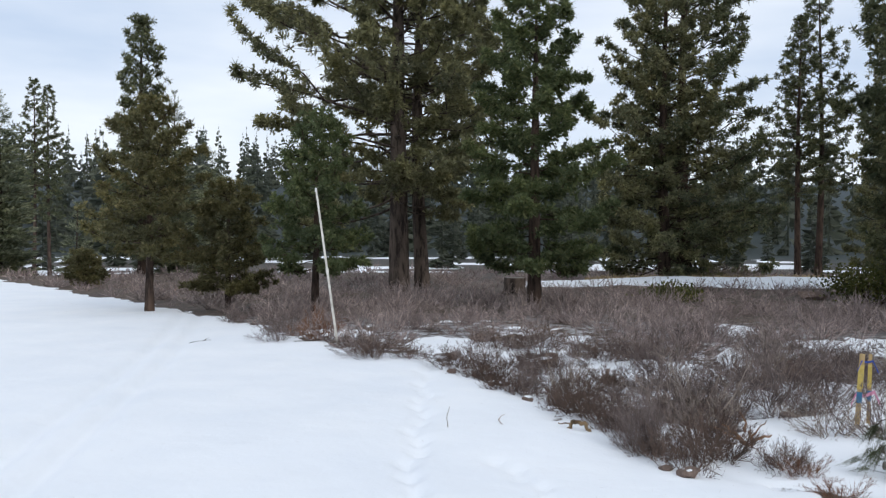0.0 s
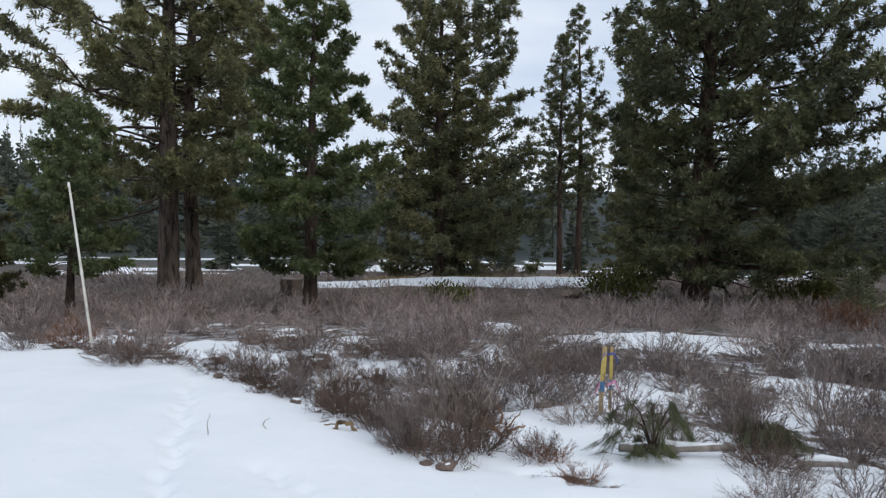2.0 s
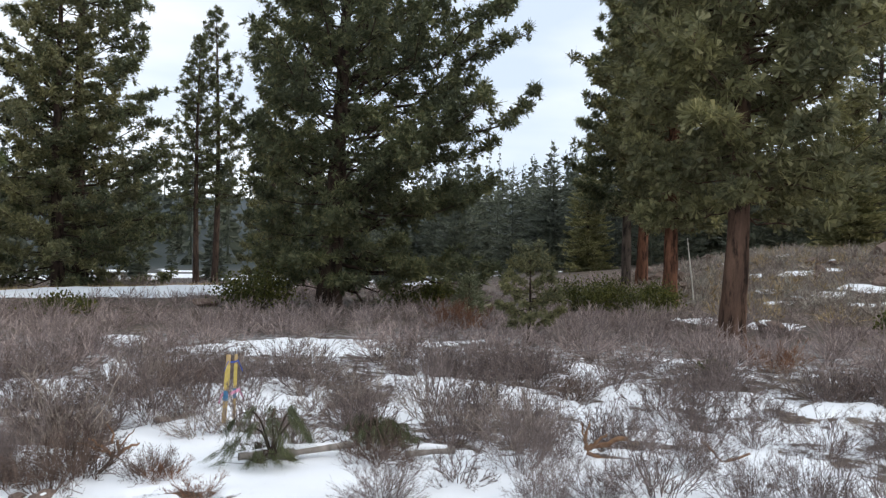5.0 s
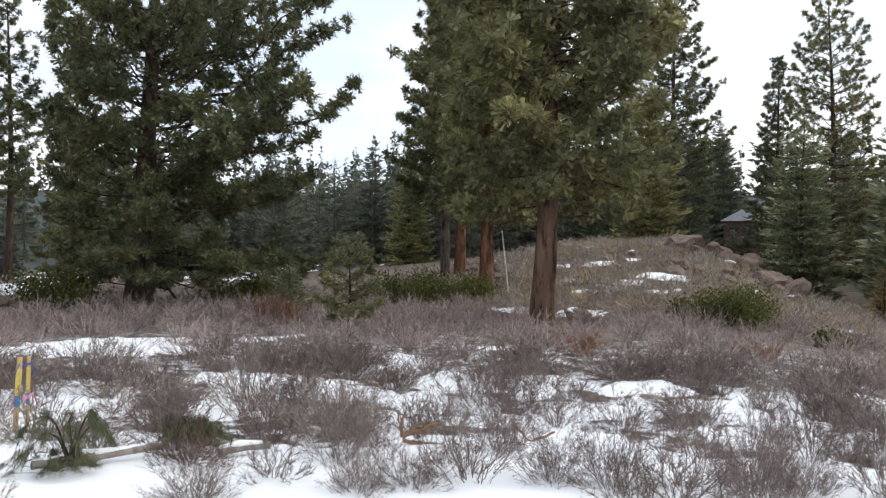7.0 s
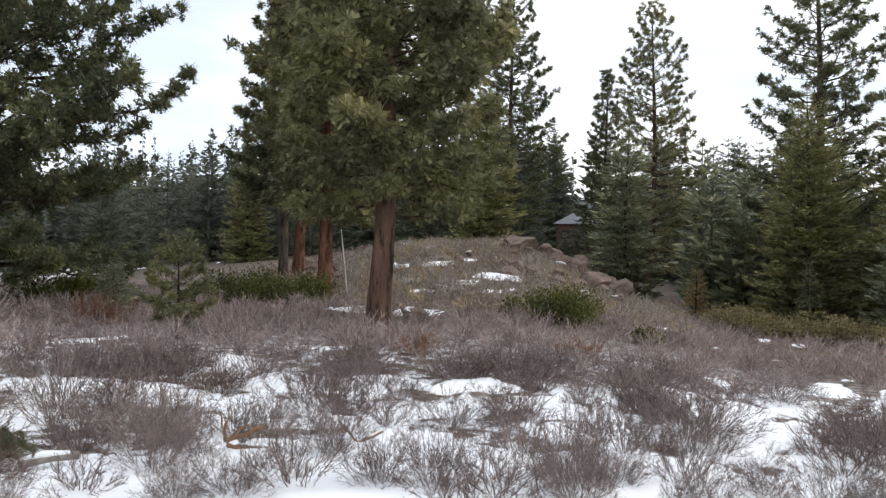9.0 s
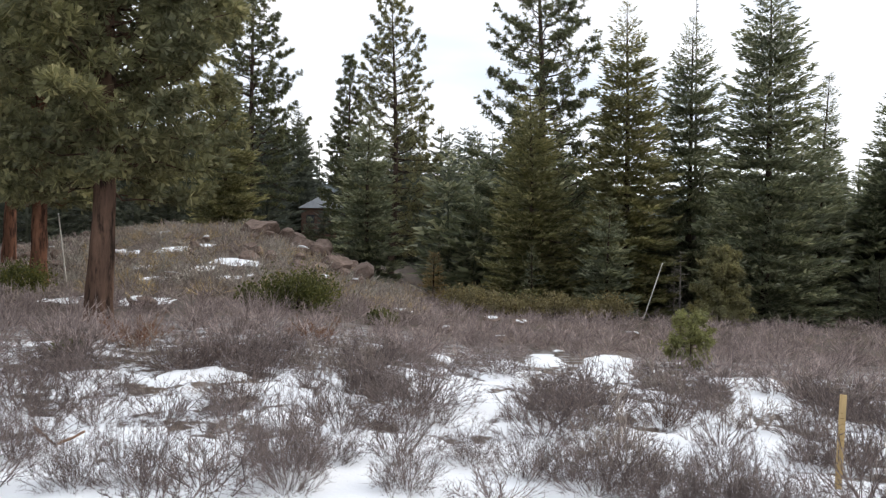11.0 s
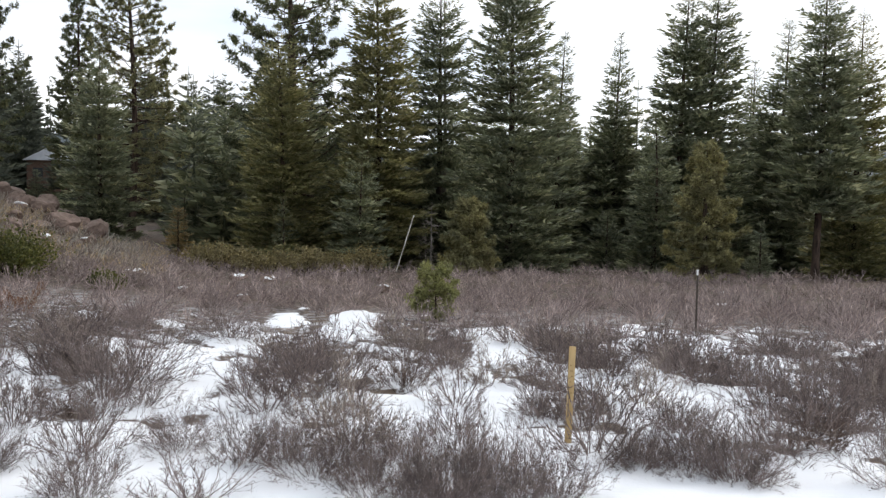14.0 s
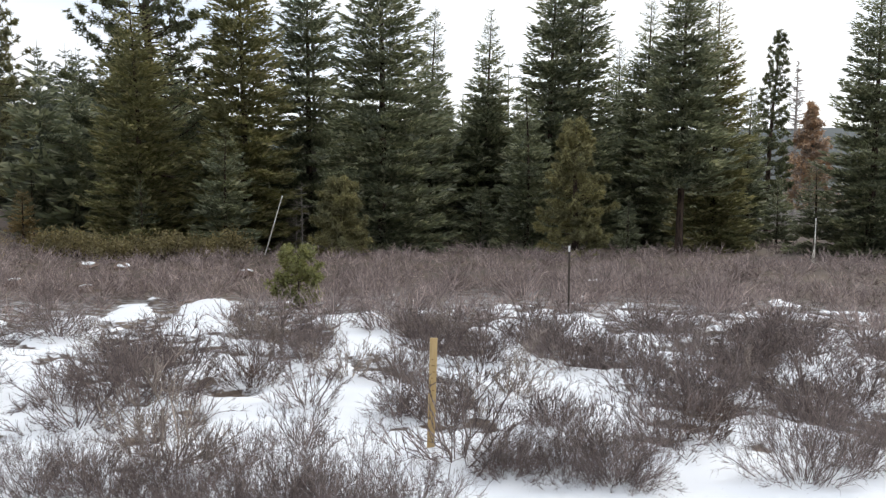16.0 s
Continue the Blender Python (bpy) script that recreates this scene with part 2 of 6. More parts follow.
def ribbons(g, A, B, w):
    """Thin tapering blades from A to B."""
    d = unit(B - A)
    r = unit(np.cross(d, rng.normal(size=A.shape)))
    w = np.asarray(w).reshape(-1, 1) * np.ones((len(A), 1))
    V = np.stack([A - r * w, A + r * w, B + r * w * 0.3, B - r * w * 0.3], 1)
    i = np.arange(len(A))[:, None] * 4
    g.add(V.reshape(-1, 3), np.concatenate([i + [0, 1, 2], i + [0, 2, 3]], 1).reshape(-1, 3))
    return g


def thorns(g, A, B, w):
    """Fine twigs from A that run out to a point at B."""
    r = unit(np.cross(B - A, rng.normal(size=A.shape))) * w
    g.add(np.stack([A - r, A + r, B], 1).reshape(-1, 3), np.arange(len(A) * 3).reshape(-1, 3))
    return g


def lofted(profile, sides=16, wobble=0.0, caps=True):
    """A solid turned round a line: profile rows (x, y, z, radius)."""
    g = Geo()
    p = np.array(profile, float)
    tubes(g, p[None, :, :3], p[None, :, 3], sides, wobble)
    if caps:
        k = len(p)
        for ring, tip in ((0, p[0, :3]), ((k - 1) * sides, p[-1, :3])):
            j = np.arange(sides)
            loop = g.v[0][ring:ring + sides]
            g.add(np.vstack([loop, tip]), np.stack([j, (j + 1) % sides, np.full(sides, sides)], 1))
    return g


def part(name, me, mat, parent, label=""):
    me.materials.append(mat)
    ob = new(name, me)
    ob.parent = parent
    if label:
        tagged(ob, label)
    return ob


def thing(name, x, y, z, label, category, group="", kind="", turn=0.0):
    ob = new(name)
    ob.empty_display_size = 0.1
    ob.matrix_basis = pose(x, y, z, 0, 0, turn)
    return tagged(ob, label, category, group, kind)


def box_mesh(name, size, bevel=0.004):
    bm = bmesh.new()
    bmesh.ops.create_cube(bm, size=1.0, matrix=Matrix.Diagonal((*size, 1)))
    if bevel:
        bmesh.ops.bevel(bm, geom=list(bm.edges), offset=bevel, segments=1, affect="EDGES")
    me = bpy.data.meshes.new(name)
    bm.to_mesh(me)
    bm.free()
    return me


# ---- lie of the land ----
def step(a, b, x):
    t = np.clip((x - a) / (b - a), 0, 1)
    return t * t * (3 - 2 * t)


def lattice(ix, iy, seed):
    n = (ix * 374761393 + iy * 668265263 + seed * 69069) & 0x7FFFFFFF
    n = ((n ^ (n >> 13)) * 1274126177) & 0x7FFFFFFF
    return ((n ^ (n >> 16)) & 0xFFFF) / 65535.0


def vnoise(x, y, scale, seed=0, octaves=3):
    x, y = np.asarray(x, float) / scale, np.asarray(y, float) / scale
    total, amp, norm = 0.0, 1.0, 0.0
    for o in range(octaves):
        ix, iy = np.floor(x).astype(np.int64), np.floor(y).astype(np.int64)
        fx, fy = x - ix, y - iy
        fx, fy = fx * fx * (3 - 2 * fx), fy * fy * (3 - 2 * fy)
        a, b = lattice(ix, iy, seed + o), lattice(ix + 1, iy, seed + o)
        c, d = lattice(ix, iy + 1, seed + o), lattice(ix + 1, iy + 1, seed + o)
        total = total + amp * ((a * (1 - fx) + b * fx) * (1 - fy) + (c * (1 - fx) + d * fx) * fy)
        norm += amp
        x, y, amp = x * 2.03 + 17.1, y * 2.03 + 5.7, amp * 0.5
    return total / norm


def land(x, y):
    x, y = np.asarray(x, float), np.asarray(y, float)
    r, az = np.hypot(x, y), np.degrees(np.arctan2(x, y))
    az = np.where(az < -120, az + 360, az)
    z = -(0.015 + 0.04 * step(72, 90, az)) * np.maximum(0, np.minimum(r, 62) - 3.5)
    z = z - 2.1 * step(42, 85, r) * (1 - step(38, 52, az))
    z = z + 2.42 * step(22, 47, r) * step(48, 67, az) * (1 - step(69, 80.5, az))
    z = z + 26 * step(160, 420, r)
    z = z + 0.38 * np.exp(-((r - 33.5 - 0.06 * (az - 20)) / 2.4) ** 2) * step(6, 20, az) * (1 - step(28, 33, az))
    return z


EDGE_X = np.array([-40.0, -16.9, -8.3, -4.3, -2.4, -1.0, 0.3, 0.9, 1.25, 1.5, 1.7, 2.4, 3.2, 4.2, 4.5, 4.7, 4.9, 5.3, 5.75, 5.8, 5.7, 5.6])
EDGE_Y = np.array([62.0, 36.3, 24.5, 18.9, 15.4, 12.9, 12.2, 10.0, 8.7, 7.7, 6.7, 5.9, 5.6, 4.5, 3.0, 1.5, 0.0, -1.3, -2.2, -3.0, -4.4, -40.0])


def road_side(x, y):
    """Metres inside (positive) or outside the snowed road's ragged verge."""
    x, y = np.asarray(x, float), np.asarray(y, float)
    best = np.full(x.shape, 1e9)
    side = np.zeros(x.shape)
    for k in range(len(EDGE_X) - 1):
        ax, ay, bx, by = EDGE_X[k], EDGE_Y[k], EDGE_X[k + 1], EDGE_Y[k + 1]
        dx, dy = bx - ax, by - ay
        t = np.clip(((x - ax) * dx + (y - ay) * dy) / (dx * dx + dy * dy), 0, 1)
        d = np.hypot(x - ax - t * dx, y - ay - t * dy)
        c = (x - ax) * dy - (y - ay) * dx
        near = d < best
        side = np.where(near, np.sign(c), side)
        best = np.where(near, d, best)
    return best * side


# where snow still lies between the bushes: place, half width across the view from the road, half depth
SNOW_NORTH = [
    (0.4, 13.3, 0.53, 0.77), (1.2, 13.0, 0.35, 0.88), (2.2, 12.9, 0.26, 0.78), (2.0, 10.7, 0.36, 0.62), (2.8, 11.6, 0.32, 0.76),
    (3.4, 10.9, 0.41, 0.60), (6.1, 15.7, 0.39, 1.05), (4.7, 12.0, 0.21, 0.72), (3.7, 9.0, 0.26, 0.41), (3.4, 7.4, 0.54, 0.95),
    (5.5, 9.5, 0.44, 0.45), (3.6, 5.7, 0.53, 0.33), (8.2, 12.7, 1.27, 1.16), (4.5, 6.7, 0.27, 0.34), (6.1, 7.5, 0.26, 0.65),
    (8.5, 10.0, 0.13, 1.51), (7.3, 8.4, 0.52, 0.53), (4.9, 5.4, 0.36, 0.28), (7.4, 7.2, 0.17, 0.67),
]
SNOW_NORTHEAST = [
    (4.7, 4.5, 0.39, 0.22), (5.3, 4.8, 0.29, 0.27), (6.3, 5.3, 0.18, 0.72), (10.1, 8.1, 0.31, 0.79), (8.9, 6.4, 0.52, 0.65),
    (8.0, 5.3, 0.16, 0.48), (6.8, 3.9, 0.42, 0.41), (9.1, 5.2, 0.28, 0.36), (9.7, 5.2, 0.59, 0.44), (8.3, 4.4, 0.38, 0.51),
    (5.5, 2.8, 0.25, 0.22), (9.8, 4.5, 0.22, 0.42), (8.5, 3.9, 0.38, 0.34), (10.1, 4.4, 0.30, 0.37), (9.2, 4.0, 0.14, 0.36),
    (6.5, 2.7, 0.28, 0.56), (10.2, 4.1, 0.22, 0.43), (10.1, 3.9, 0.37, 0.32), (7.8, 2.5, 0.33, 0.30), (9.3, 2.9, 0.33, 0.33),
]
SNOW_EAST = [
    (8.2, 2.6, 0.17, 0.22), (6.5, 1.7, 0.23, 0.31), (9.7, 2.4, 0.20, 1.36), (10.0, 2.4, 0.18, 1.03), (6.4, 1.5, 0.18, 0.57),
    (8.9, 1.5, 0.37, 0.36), (10.8, 1.4, 0.60, 0.43), (6.1, 0.8, 0.24, 0.30), (9.4, 1.1, 0.58, 0.77), (8.9, 1.0, 0.58, 0.75),
    (7.6, 0.6, 0.31, 0.27), (9.8, 0.6, 0.17, 0.34), (13.4, 0.6, 0.48, 1.24), (14.1, 0.6, 0.34, 1.60), (8.1, 0.1, 0.27, 0.27),
    (8.6, 0.0, 0.22, 0.41), (7.9, 0.0, 0.24, 0.48), (16.0, -0.1, 0.33, 1.14), (14.3, -1.1, 0.35, 0.92), (16.3, -1.3, 0.43, 1.16),
]
SNOW_SOUTHEAST = [
    (15.4, -1.3, 0.26, 1.37), (9.2, -1.7, 0.38, 0.65), (10.2, -2.0, 0.34, 0.40), (9.4, -1.9, 0.35, 0.55), (8.6, -1.8, 0.49, 0.95),
    (12.5, -3.1, 0.35, 1.60), (8.2, -2.2, 0.52, 0.58), (11.7, -4.8, 0.21, 1.12), (10.4, -4.3, 0.16, 0.91), (8.6, -3.6, 0.52, 0.76),
    (7.2, -3.3, 0.31, 0.43), (6.9, -3.3, 0.16, 0.21), (11.9, -6.1, 0.24, 0.55), (12.4, -6.3, 0.28, 0.86), (6.0, -3.4, 0.21, 0.14),
    (6.1, -3.9, 0.23, 0.24), (6.7, -4.5, 0.13, 0.31), (7.6, -5.3, 0.21, 0.22), (10.3, -8.8, 0.24, 0.89), (8.8, -7.6, 0.34, 0.67),
]
SLOPE_PATCHES = [
    (38.5, 18.3, 0.47, 1.20), (32.5, 14.9, 0.54, 0.66), (31.9, 16.5, 0.49, 0.91), (28.3, 14.0, 0.39, 0.40), (30.5, 11.4, 0.63, 0.96),
    (21.2, 10.5, 0.49, 1.20), (20.8, 12.4, 0.47, 1.20), (26.1, 12.4, 0.44, 0.38), (28.6, 11.9, 0.53, 0.40), (27.3, 10.5, 0.36, 0.38),
    (42.5, 7.3, 0.45, 1.20), (26.8, 4.4, 0.26, 1.20), (40.4, 9.6, 0.43, 1.20), (14.3, 2.9, 0.18, 0.48), (50.6, 11.2, 0.36, 1.20),
    (33.9, 14.1, 0.35, 0.53),
]
PATCHES = SNOW_NORTH + SNOW_NORTHEAST + SNOW_EAST + SNOW_SOUTHEAST 
BRUSH_NORTH = [
    (1.97, 6.36, 0.26, 0.42), (2.25, 6.75, 0.24, 0.40), (1.90, 6.94, 0.26, 0.43),
    (1.02, 10.46, 0.41, 0.41), (1.26, 9.42, 0.22, 0.37), (3.61, 8.72, 0.49, 0.52), (3.19, 10.86, 0.52, 0.41),
    (3.99, 8.39, 0.30, 0.36), (5.03, 6.99, 0.42, 0.42), (5.86, 9.51, 0.59, 0.44), (3.65, 4.82, 0.28, 0.22),
    (7.08, 7.29, 0.40, 0.33), (8.37, 6.79, 0.36, 0.36), (5.12, 12.23, 0.52, 0.39), (3.14, 12.02, 0.49, 0.33),
    (4.85, 13.50, 0.57, 0.43), (5.13, 11.22, 0.57, 0.37), (7.74, 9.04, 0.47, 0.35), (9.06, 8.57, 0.58, 0.37),
    (0.90, 11.09, 0.44, 0.36), (5.26, 7.28, 0.29, 0.35), (-2.08, 13.89, 0.37, 0.28), (-0.63, 12.11, 0.40, 0.28),
    (-2.21, 15.44, 0.41, 0.41), (-3.43, 17.00, 0.29, 0.23),
]
BRUSH_NORTHEAST = [
    (5.31, 5.96, 0.36, 0.47), (5.10, 4.84, 0.34, 0.52), (7.98, 6.64, 0.34, 0.31), (6.13, 3.98, 0.28, 0.38),
    (5.45, 3.14, 0.24, 0.32), (5.56, 2.73, 0.28, 0.40), (7.82, 3.59, 0.37, 0.31), (8.45, 3.23, 0.33, 0.27),
    (6.26, 1.95, 0.36, 0.47), (7.55, 1.78, 0.31, 0.41), (8.69, 1.44, 0.41, 0.44), (7.39, 4.06, 0.28, 0.22),
    (6.92, 5.15, 0.25, 0.31), (10.55, 3.43, 0.44, 0.30), (4.84, 3.92, 0.24, 0.24), (4.52, 4.16, 0.22, 0.24),
    (7.99, 9.09, 0.48, 0.36), (8.97, 8.67, 0.41, 0.33), (8.35, 10.08, 0.52, 0.35), (8.96, 5.98, 0.43, 0.32),
    (9.43, 5.34, 0.43, 0.32), (10.97, 4.49, 0.47, 0.32), (12.26, 2.22, 0.59, 0.46),
]
BRUSH_EAST = [
    (5.75, 1.77, 0.31, 0.40), (6.60, 1.66, 0.19, 0.19), (6.11, 1.00, 0.26, 0.32), (8.20, 2.18, 0.24, 0.27),
    (9.50, 1.33, 0.61, 0.55), (8.23, 1.65, 0.21, 0.21), (8.49, 1.06, 0.22, 0.22), (8.08, 1.33, 0.18, 0.15),
    (7.19, 0.62, 0.27, 0.27), (6.85, 0.13, 0.25, 0.30), (9.00, -0.32, 0.66, 0.54), (6.31, -0.36, 0.31, 0.35),
    (9.81, -1.38, 0.32, 0.38), (10.88, -2.06, 0.36, 0.36), (5.59, -1.00, 0.28, 0.41), (5.63, -1.26, 0.26, 0.39),
    (5.63, -0.78, 0.23, 0.33), (5.79, -1.12, 0.22, 0.40), (5.61, -1.46, 0.27, 0.37), (5.70, -1.71, 0.22, 0.29),
    (6.04, -0.63, 0.25, 0.33), (6.84, -0.94, 0.25, 0.28), (7.97, -2.30, 0.34, 0.32), (9.72, -3.67, 0.37, 0.37),
    (6.32, -2.52, 0.17, 0.19), (7.23, -3.23, 0.25, 0.28), (6.00, -3.07, 0.28, 0.36), (9.95, -4.81, 0.50, 0.50),
    (13.05, 0.67, 0.60, 0.43), (11.04, 2.37, 0.51, 0.36), (12.29, -3.27, 0.50, 0.42),
]
BRUSH_SOUTHEAST = [
    (6.67, -0.16, 0.20, 0.29), (9.42, -1.30, 0.31, 0.36), (10.26, -1.95, 0.35, 0.35), (7.98, -2.37, 0.26, 0.26),
    (6.48, -2.58, 0.14, 0.17), (7.30, -3.27, 0.21, 0.25), (5.99, -3.04, 0.28, 0.34), (6.58, -4.10, 0.20, 0.32),
    (5.59, -4.03, 0.33, 0.46), (7.99, -4.45, 0.44, 0.37), (7.71, -5.53, 0.39, 0.39), (5.72, -4.56, 0.26, 0.34),
    (8.62, -6.94, 0.51, 0.38), (9.16, -6.09, 0.50, 0.37), (9.75, -5.21, 0.37, 0.34), (9.50, -3.64, 0.34, 0.34),
    (6.22, -2.83, 0.13, 0.13), (7.39, -6.33, 0.33, 0.33), (11.17, -4.92, 0.49, 0.35), (11.54, -3.70, 0.42, 0.31),
    (11.17, -6.89, 0.54, 0.35), (10.38, -8.22, 0.62, 0.39),
]
BRUSH_VERGE = [
    (-0.48, 11.88, 0.31, 0.31), (0.02, 11.86, 0.31, 0.27), (0.57, 11.24, 0.37, 0.29), (1.00, 10.50, 0.31, 0.31),
    (1.26, 9.47, 0.26, 0.26), (1.69, 10.84, 0.36, 0.36), (1.69, 9.15, 0.30, 0.29), (1.72, 8.03, 0.28, 0.25),
    (1.78, 7.00, 0.28, 0.30), (2.35, 8.03, 0.33, 0.33), 
    (3.01, 9.63, 0.40, 0.33), (2.42, 9.81, 0.40, 0.33), (1.36, 12.89, 0.43, 0.34),
    (2.05, 12.89, 0.52, 0.39), (2.62, 11.70, 0.47, 0.36), (3.34, 11.71, 0.48, 0.36), (3.59, 9.45, 0.40, 0.33),
    (4.36, 9.45, 0.41, 0.34), (-0.87, 13.20, 0.26, 0.22),
]
NEAR_BRUSH = BRUSH_NORTH + BRUSH_NORTHEAST + BRUSH_EAST + BRUSH_SOUTHEAST + BRUSH_VERGE



def snow_amount(x, y):
    """About 1 where snow lies and 0 on bare ground, with a soft rim."""
    x, y = np.asarray(x, float), np.asarray(y, float)
    r, az = np.hypot(x, y), np.degrees(np.arctan2(x, y))
    rag = (vnoise(x, y, 0.7, 3) - 0.5) * 0.9
    inside = road_side(x, y) + rag
    road = step(-0.12, 0.18, inside)
    n = 0.55 * vnoise(x, y, 0.95, 11, 3) + 0.45 * vnoise(x, y, 0.4, 13, 2)
    level = 0.462 + 0.05 * step(16, 24, az) * (1 - step(98, 106, az)) - 0.32 * step(8.2, 6.2, r) * step(22, 36, az) + 0.13 * step(9.5, 14, r) + 0.19 * step(14.5, 21, r) - 0.02 * step(85, 100, az) - 0.10 * step(23, 28, r) * step(52, 58, az) * (1 - step(78, 84, az))
    brush = step(level, level + 0.05, n)
    drift = (vnoise(x, y, 0.7, 21) - 0.5) * 1.2 + (vnoise(x, y, 0.22, 23) - 0.5) * 0.6
    for px, py, pa, pb in PATCHES + [(a, b, 1.15 * c, 0.8 * d) for a, b, c, d in SLOPE_PATCHES]:
        pt = -math.atan2(px, py)
        ca, sa = math.cos(pt), math.sin(pt)
        u, v = ((x - px) * ca + (y - py) * sa) / pa, (-(x - px) * sa + (y - py) * ca) / pb
        q = np.hypot(u, v) + drift
        brush = np.maximum(brush, 1 - step(1.0, 1.22, q))
    meadow = step(0.5, 0.56, vnoise(x, y * 2.2, 16, 41)) * step(60, 75, r) * (1 - step(130, 160, r)) * (1 - step(43, 50, az))
    berm = np.exp(-((r - 33.5 - 0.06 * (az - 20)) / 2.6) ** 4) * step(5, 11, az) * (1 - step(27.5, 31, az))
    berm = step(0.35, 0.6, berm + (vnoise(x, y, 2.0, 51) - 0.5) * 0.35)
    return np.clip(np.maximum(np.maximum(road, brush), np.maximum(meadow, berm)), 0, 1)


def ground_z(x, y, snow=None):
    x, y = np.asarray(x, float), np.asarray(y, float)
    r = np.hypot(x, y)
    if snow is None:
        snow = snow_amount(x, y)
    road = step(-0.2, 0.6, road_side(x, y))
    z = land(x, y)
    z = z - 0.07 * step(15, 8, r) * (1 - road) + (vnoise(x, y, 1.6, 5) - 0.5) * 0.11 * (1 - 0.85 * road) * step(60, 30, r)
    z = z + (vnoise(x, y, 4.0, 6) - 0.5) * 0.10
    z = z + snow * 0.055 * (0.6 + 0.8 * vnoise(x, y, 0.9, 8)) * step(60, 30, r)
    return z


# ---- ground: one sheet out to the horizon ----
def ground_sheet():
    az = np.concatenate([np.arange(-34, 148, 0.4), np.arange(150, 326, 4.0)])
    rad = [0.6, 1.4, 2.2]
    while rad[-1] < 4200:
        r = rad[-1]
        rad.append(r * (1.16 if r < 3.4 else 1.010 if r < 17 else 1.018 if r < 50 else 1.06 if r < 500 else 1.3))
    rad = np.array(rad)
    a, r = np.meshgrid(np.radians(az), rad)
    x, y = r * np.sin(a), r * np.cos(a)
    snow = snow_amount(x, y)
    z = ground_z(x, y, snow)
    # an animal's footprints and the grooves of a sledge across the road
    for k in range(26):
        px = -0.15 + 0.05 * math.sin(k * 1.9) + 0.02 * k
        py = 4.4 + 0.33 * k
        z = z - 0.075 * np.exp(-(((x - px) / 0.08) ** 2 + ((y - py) / 0.13) ** 2))
        z = z - 0.04 * np.exp(-(((x - 1.05 + 0.06 * k - 0.05 * (k % 2)) / 0.07) ** 2 + ((y - 4.8 - 0.2 * k) / 0.1) ** 2)) * (k < 9)
    for off in (0.0, 0.42):
        line = -2.55 - off - 0.10 * (y - 6) - 0.004 * (y - 6) ** 2
        z = z - 0.06 * np.exp(-((x - line) / 0.10) ** 2) * step(2, 4, y) * (1 - step(22, 30, y))
    n_r, n_a = x.shape
    V = np.stack([x, y, z], -1).reshape(-1, 3)
    i = np.arange(n_r - 1)[:, None] * n_a
    j = np.arange(n_a)[None]
    j2 = (j + 1) % n_a
    A, B, C, D = i + j, i + j2, i + n_a + j2, i + n_a + j
    T = np.concatenate([np.stack([A, B, C], -1).reshape(-1, 3), np.stack([A, C, D], -1).reshape(-1, 3)])
    hub = len(V)
    V = np.vstack([V, [0, 0, float(z[0].mean())]])
    T = np.vstack([T, np.stack([np.full(n_a, hub), np.arange(n_a), (np.arange(n_a) + 1) % n_a], -1)[:, [0, 2, 1]]])
    me = mesh_from("ground", V, T, True)
    layer = me.attributes.new("snow_cover", "FLOAT", "POINT")
    layer.data.foreach_set("value", np.append(snow.ravel(), 1.0).astype(np.float32))
    return me


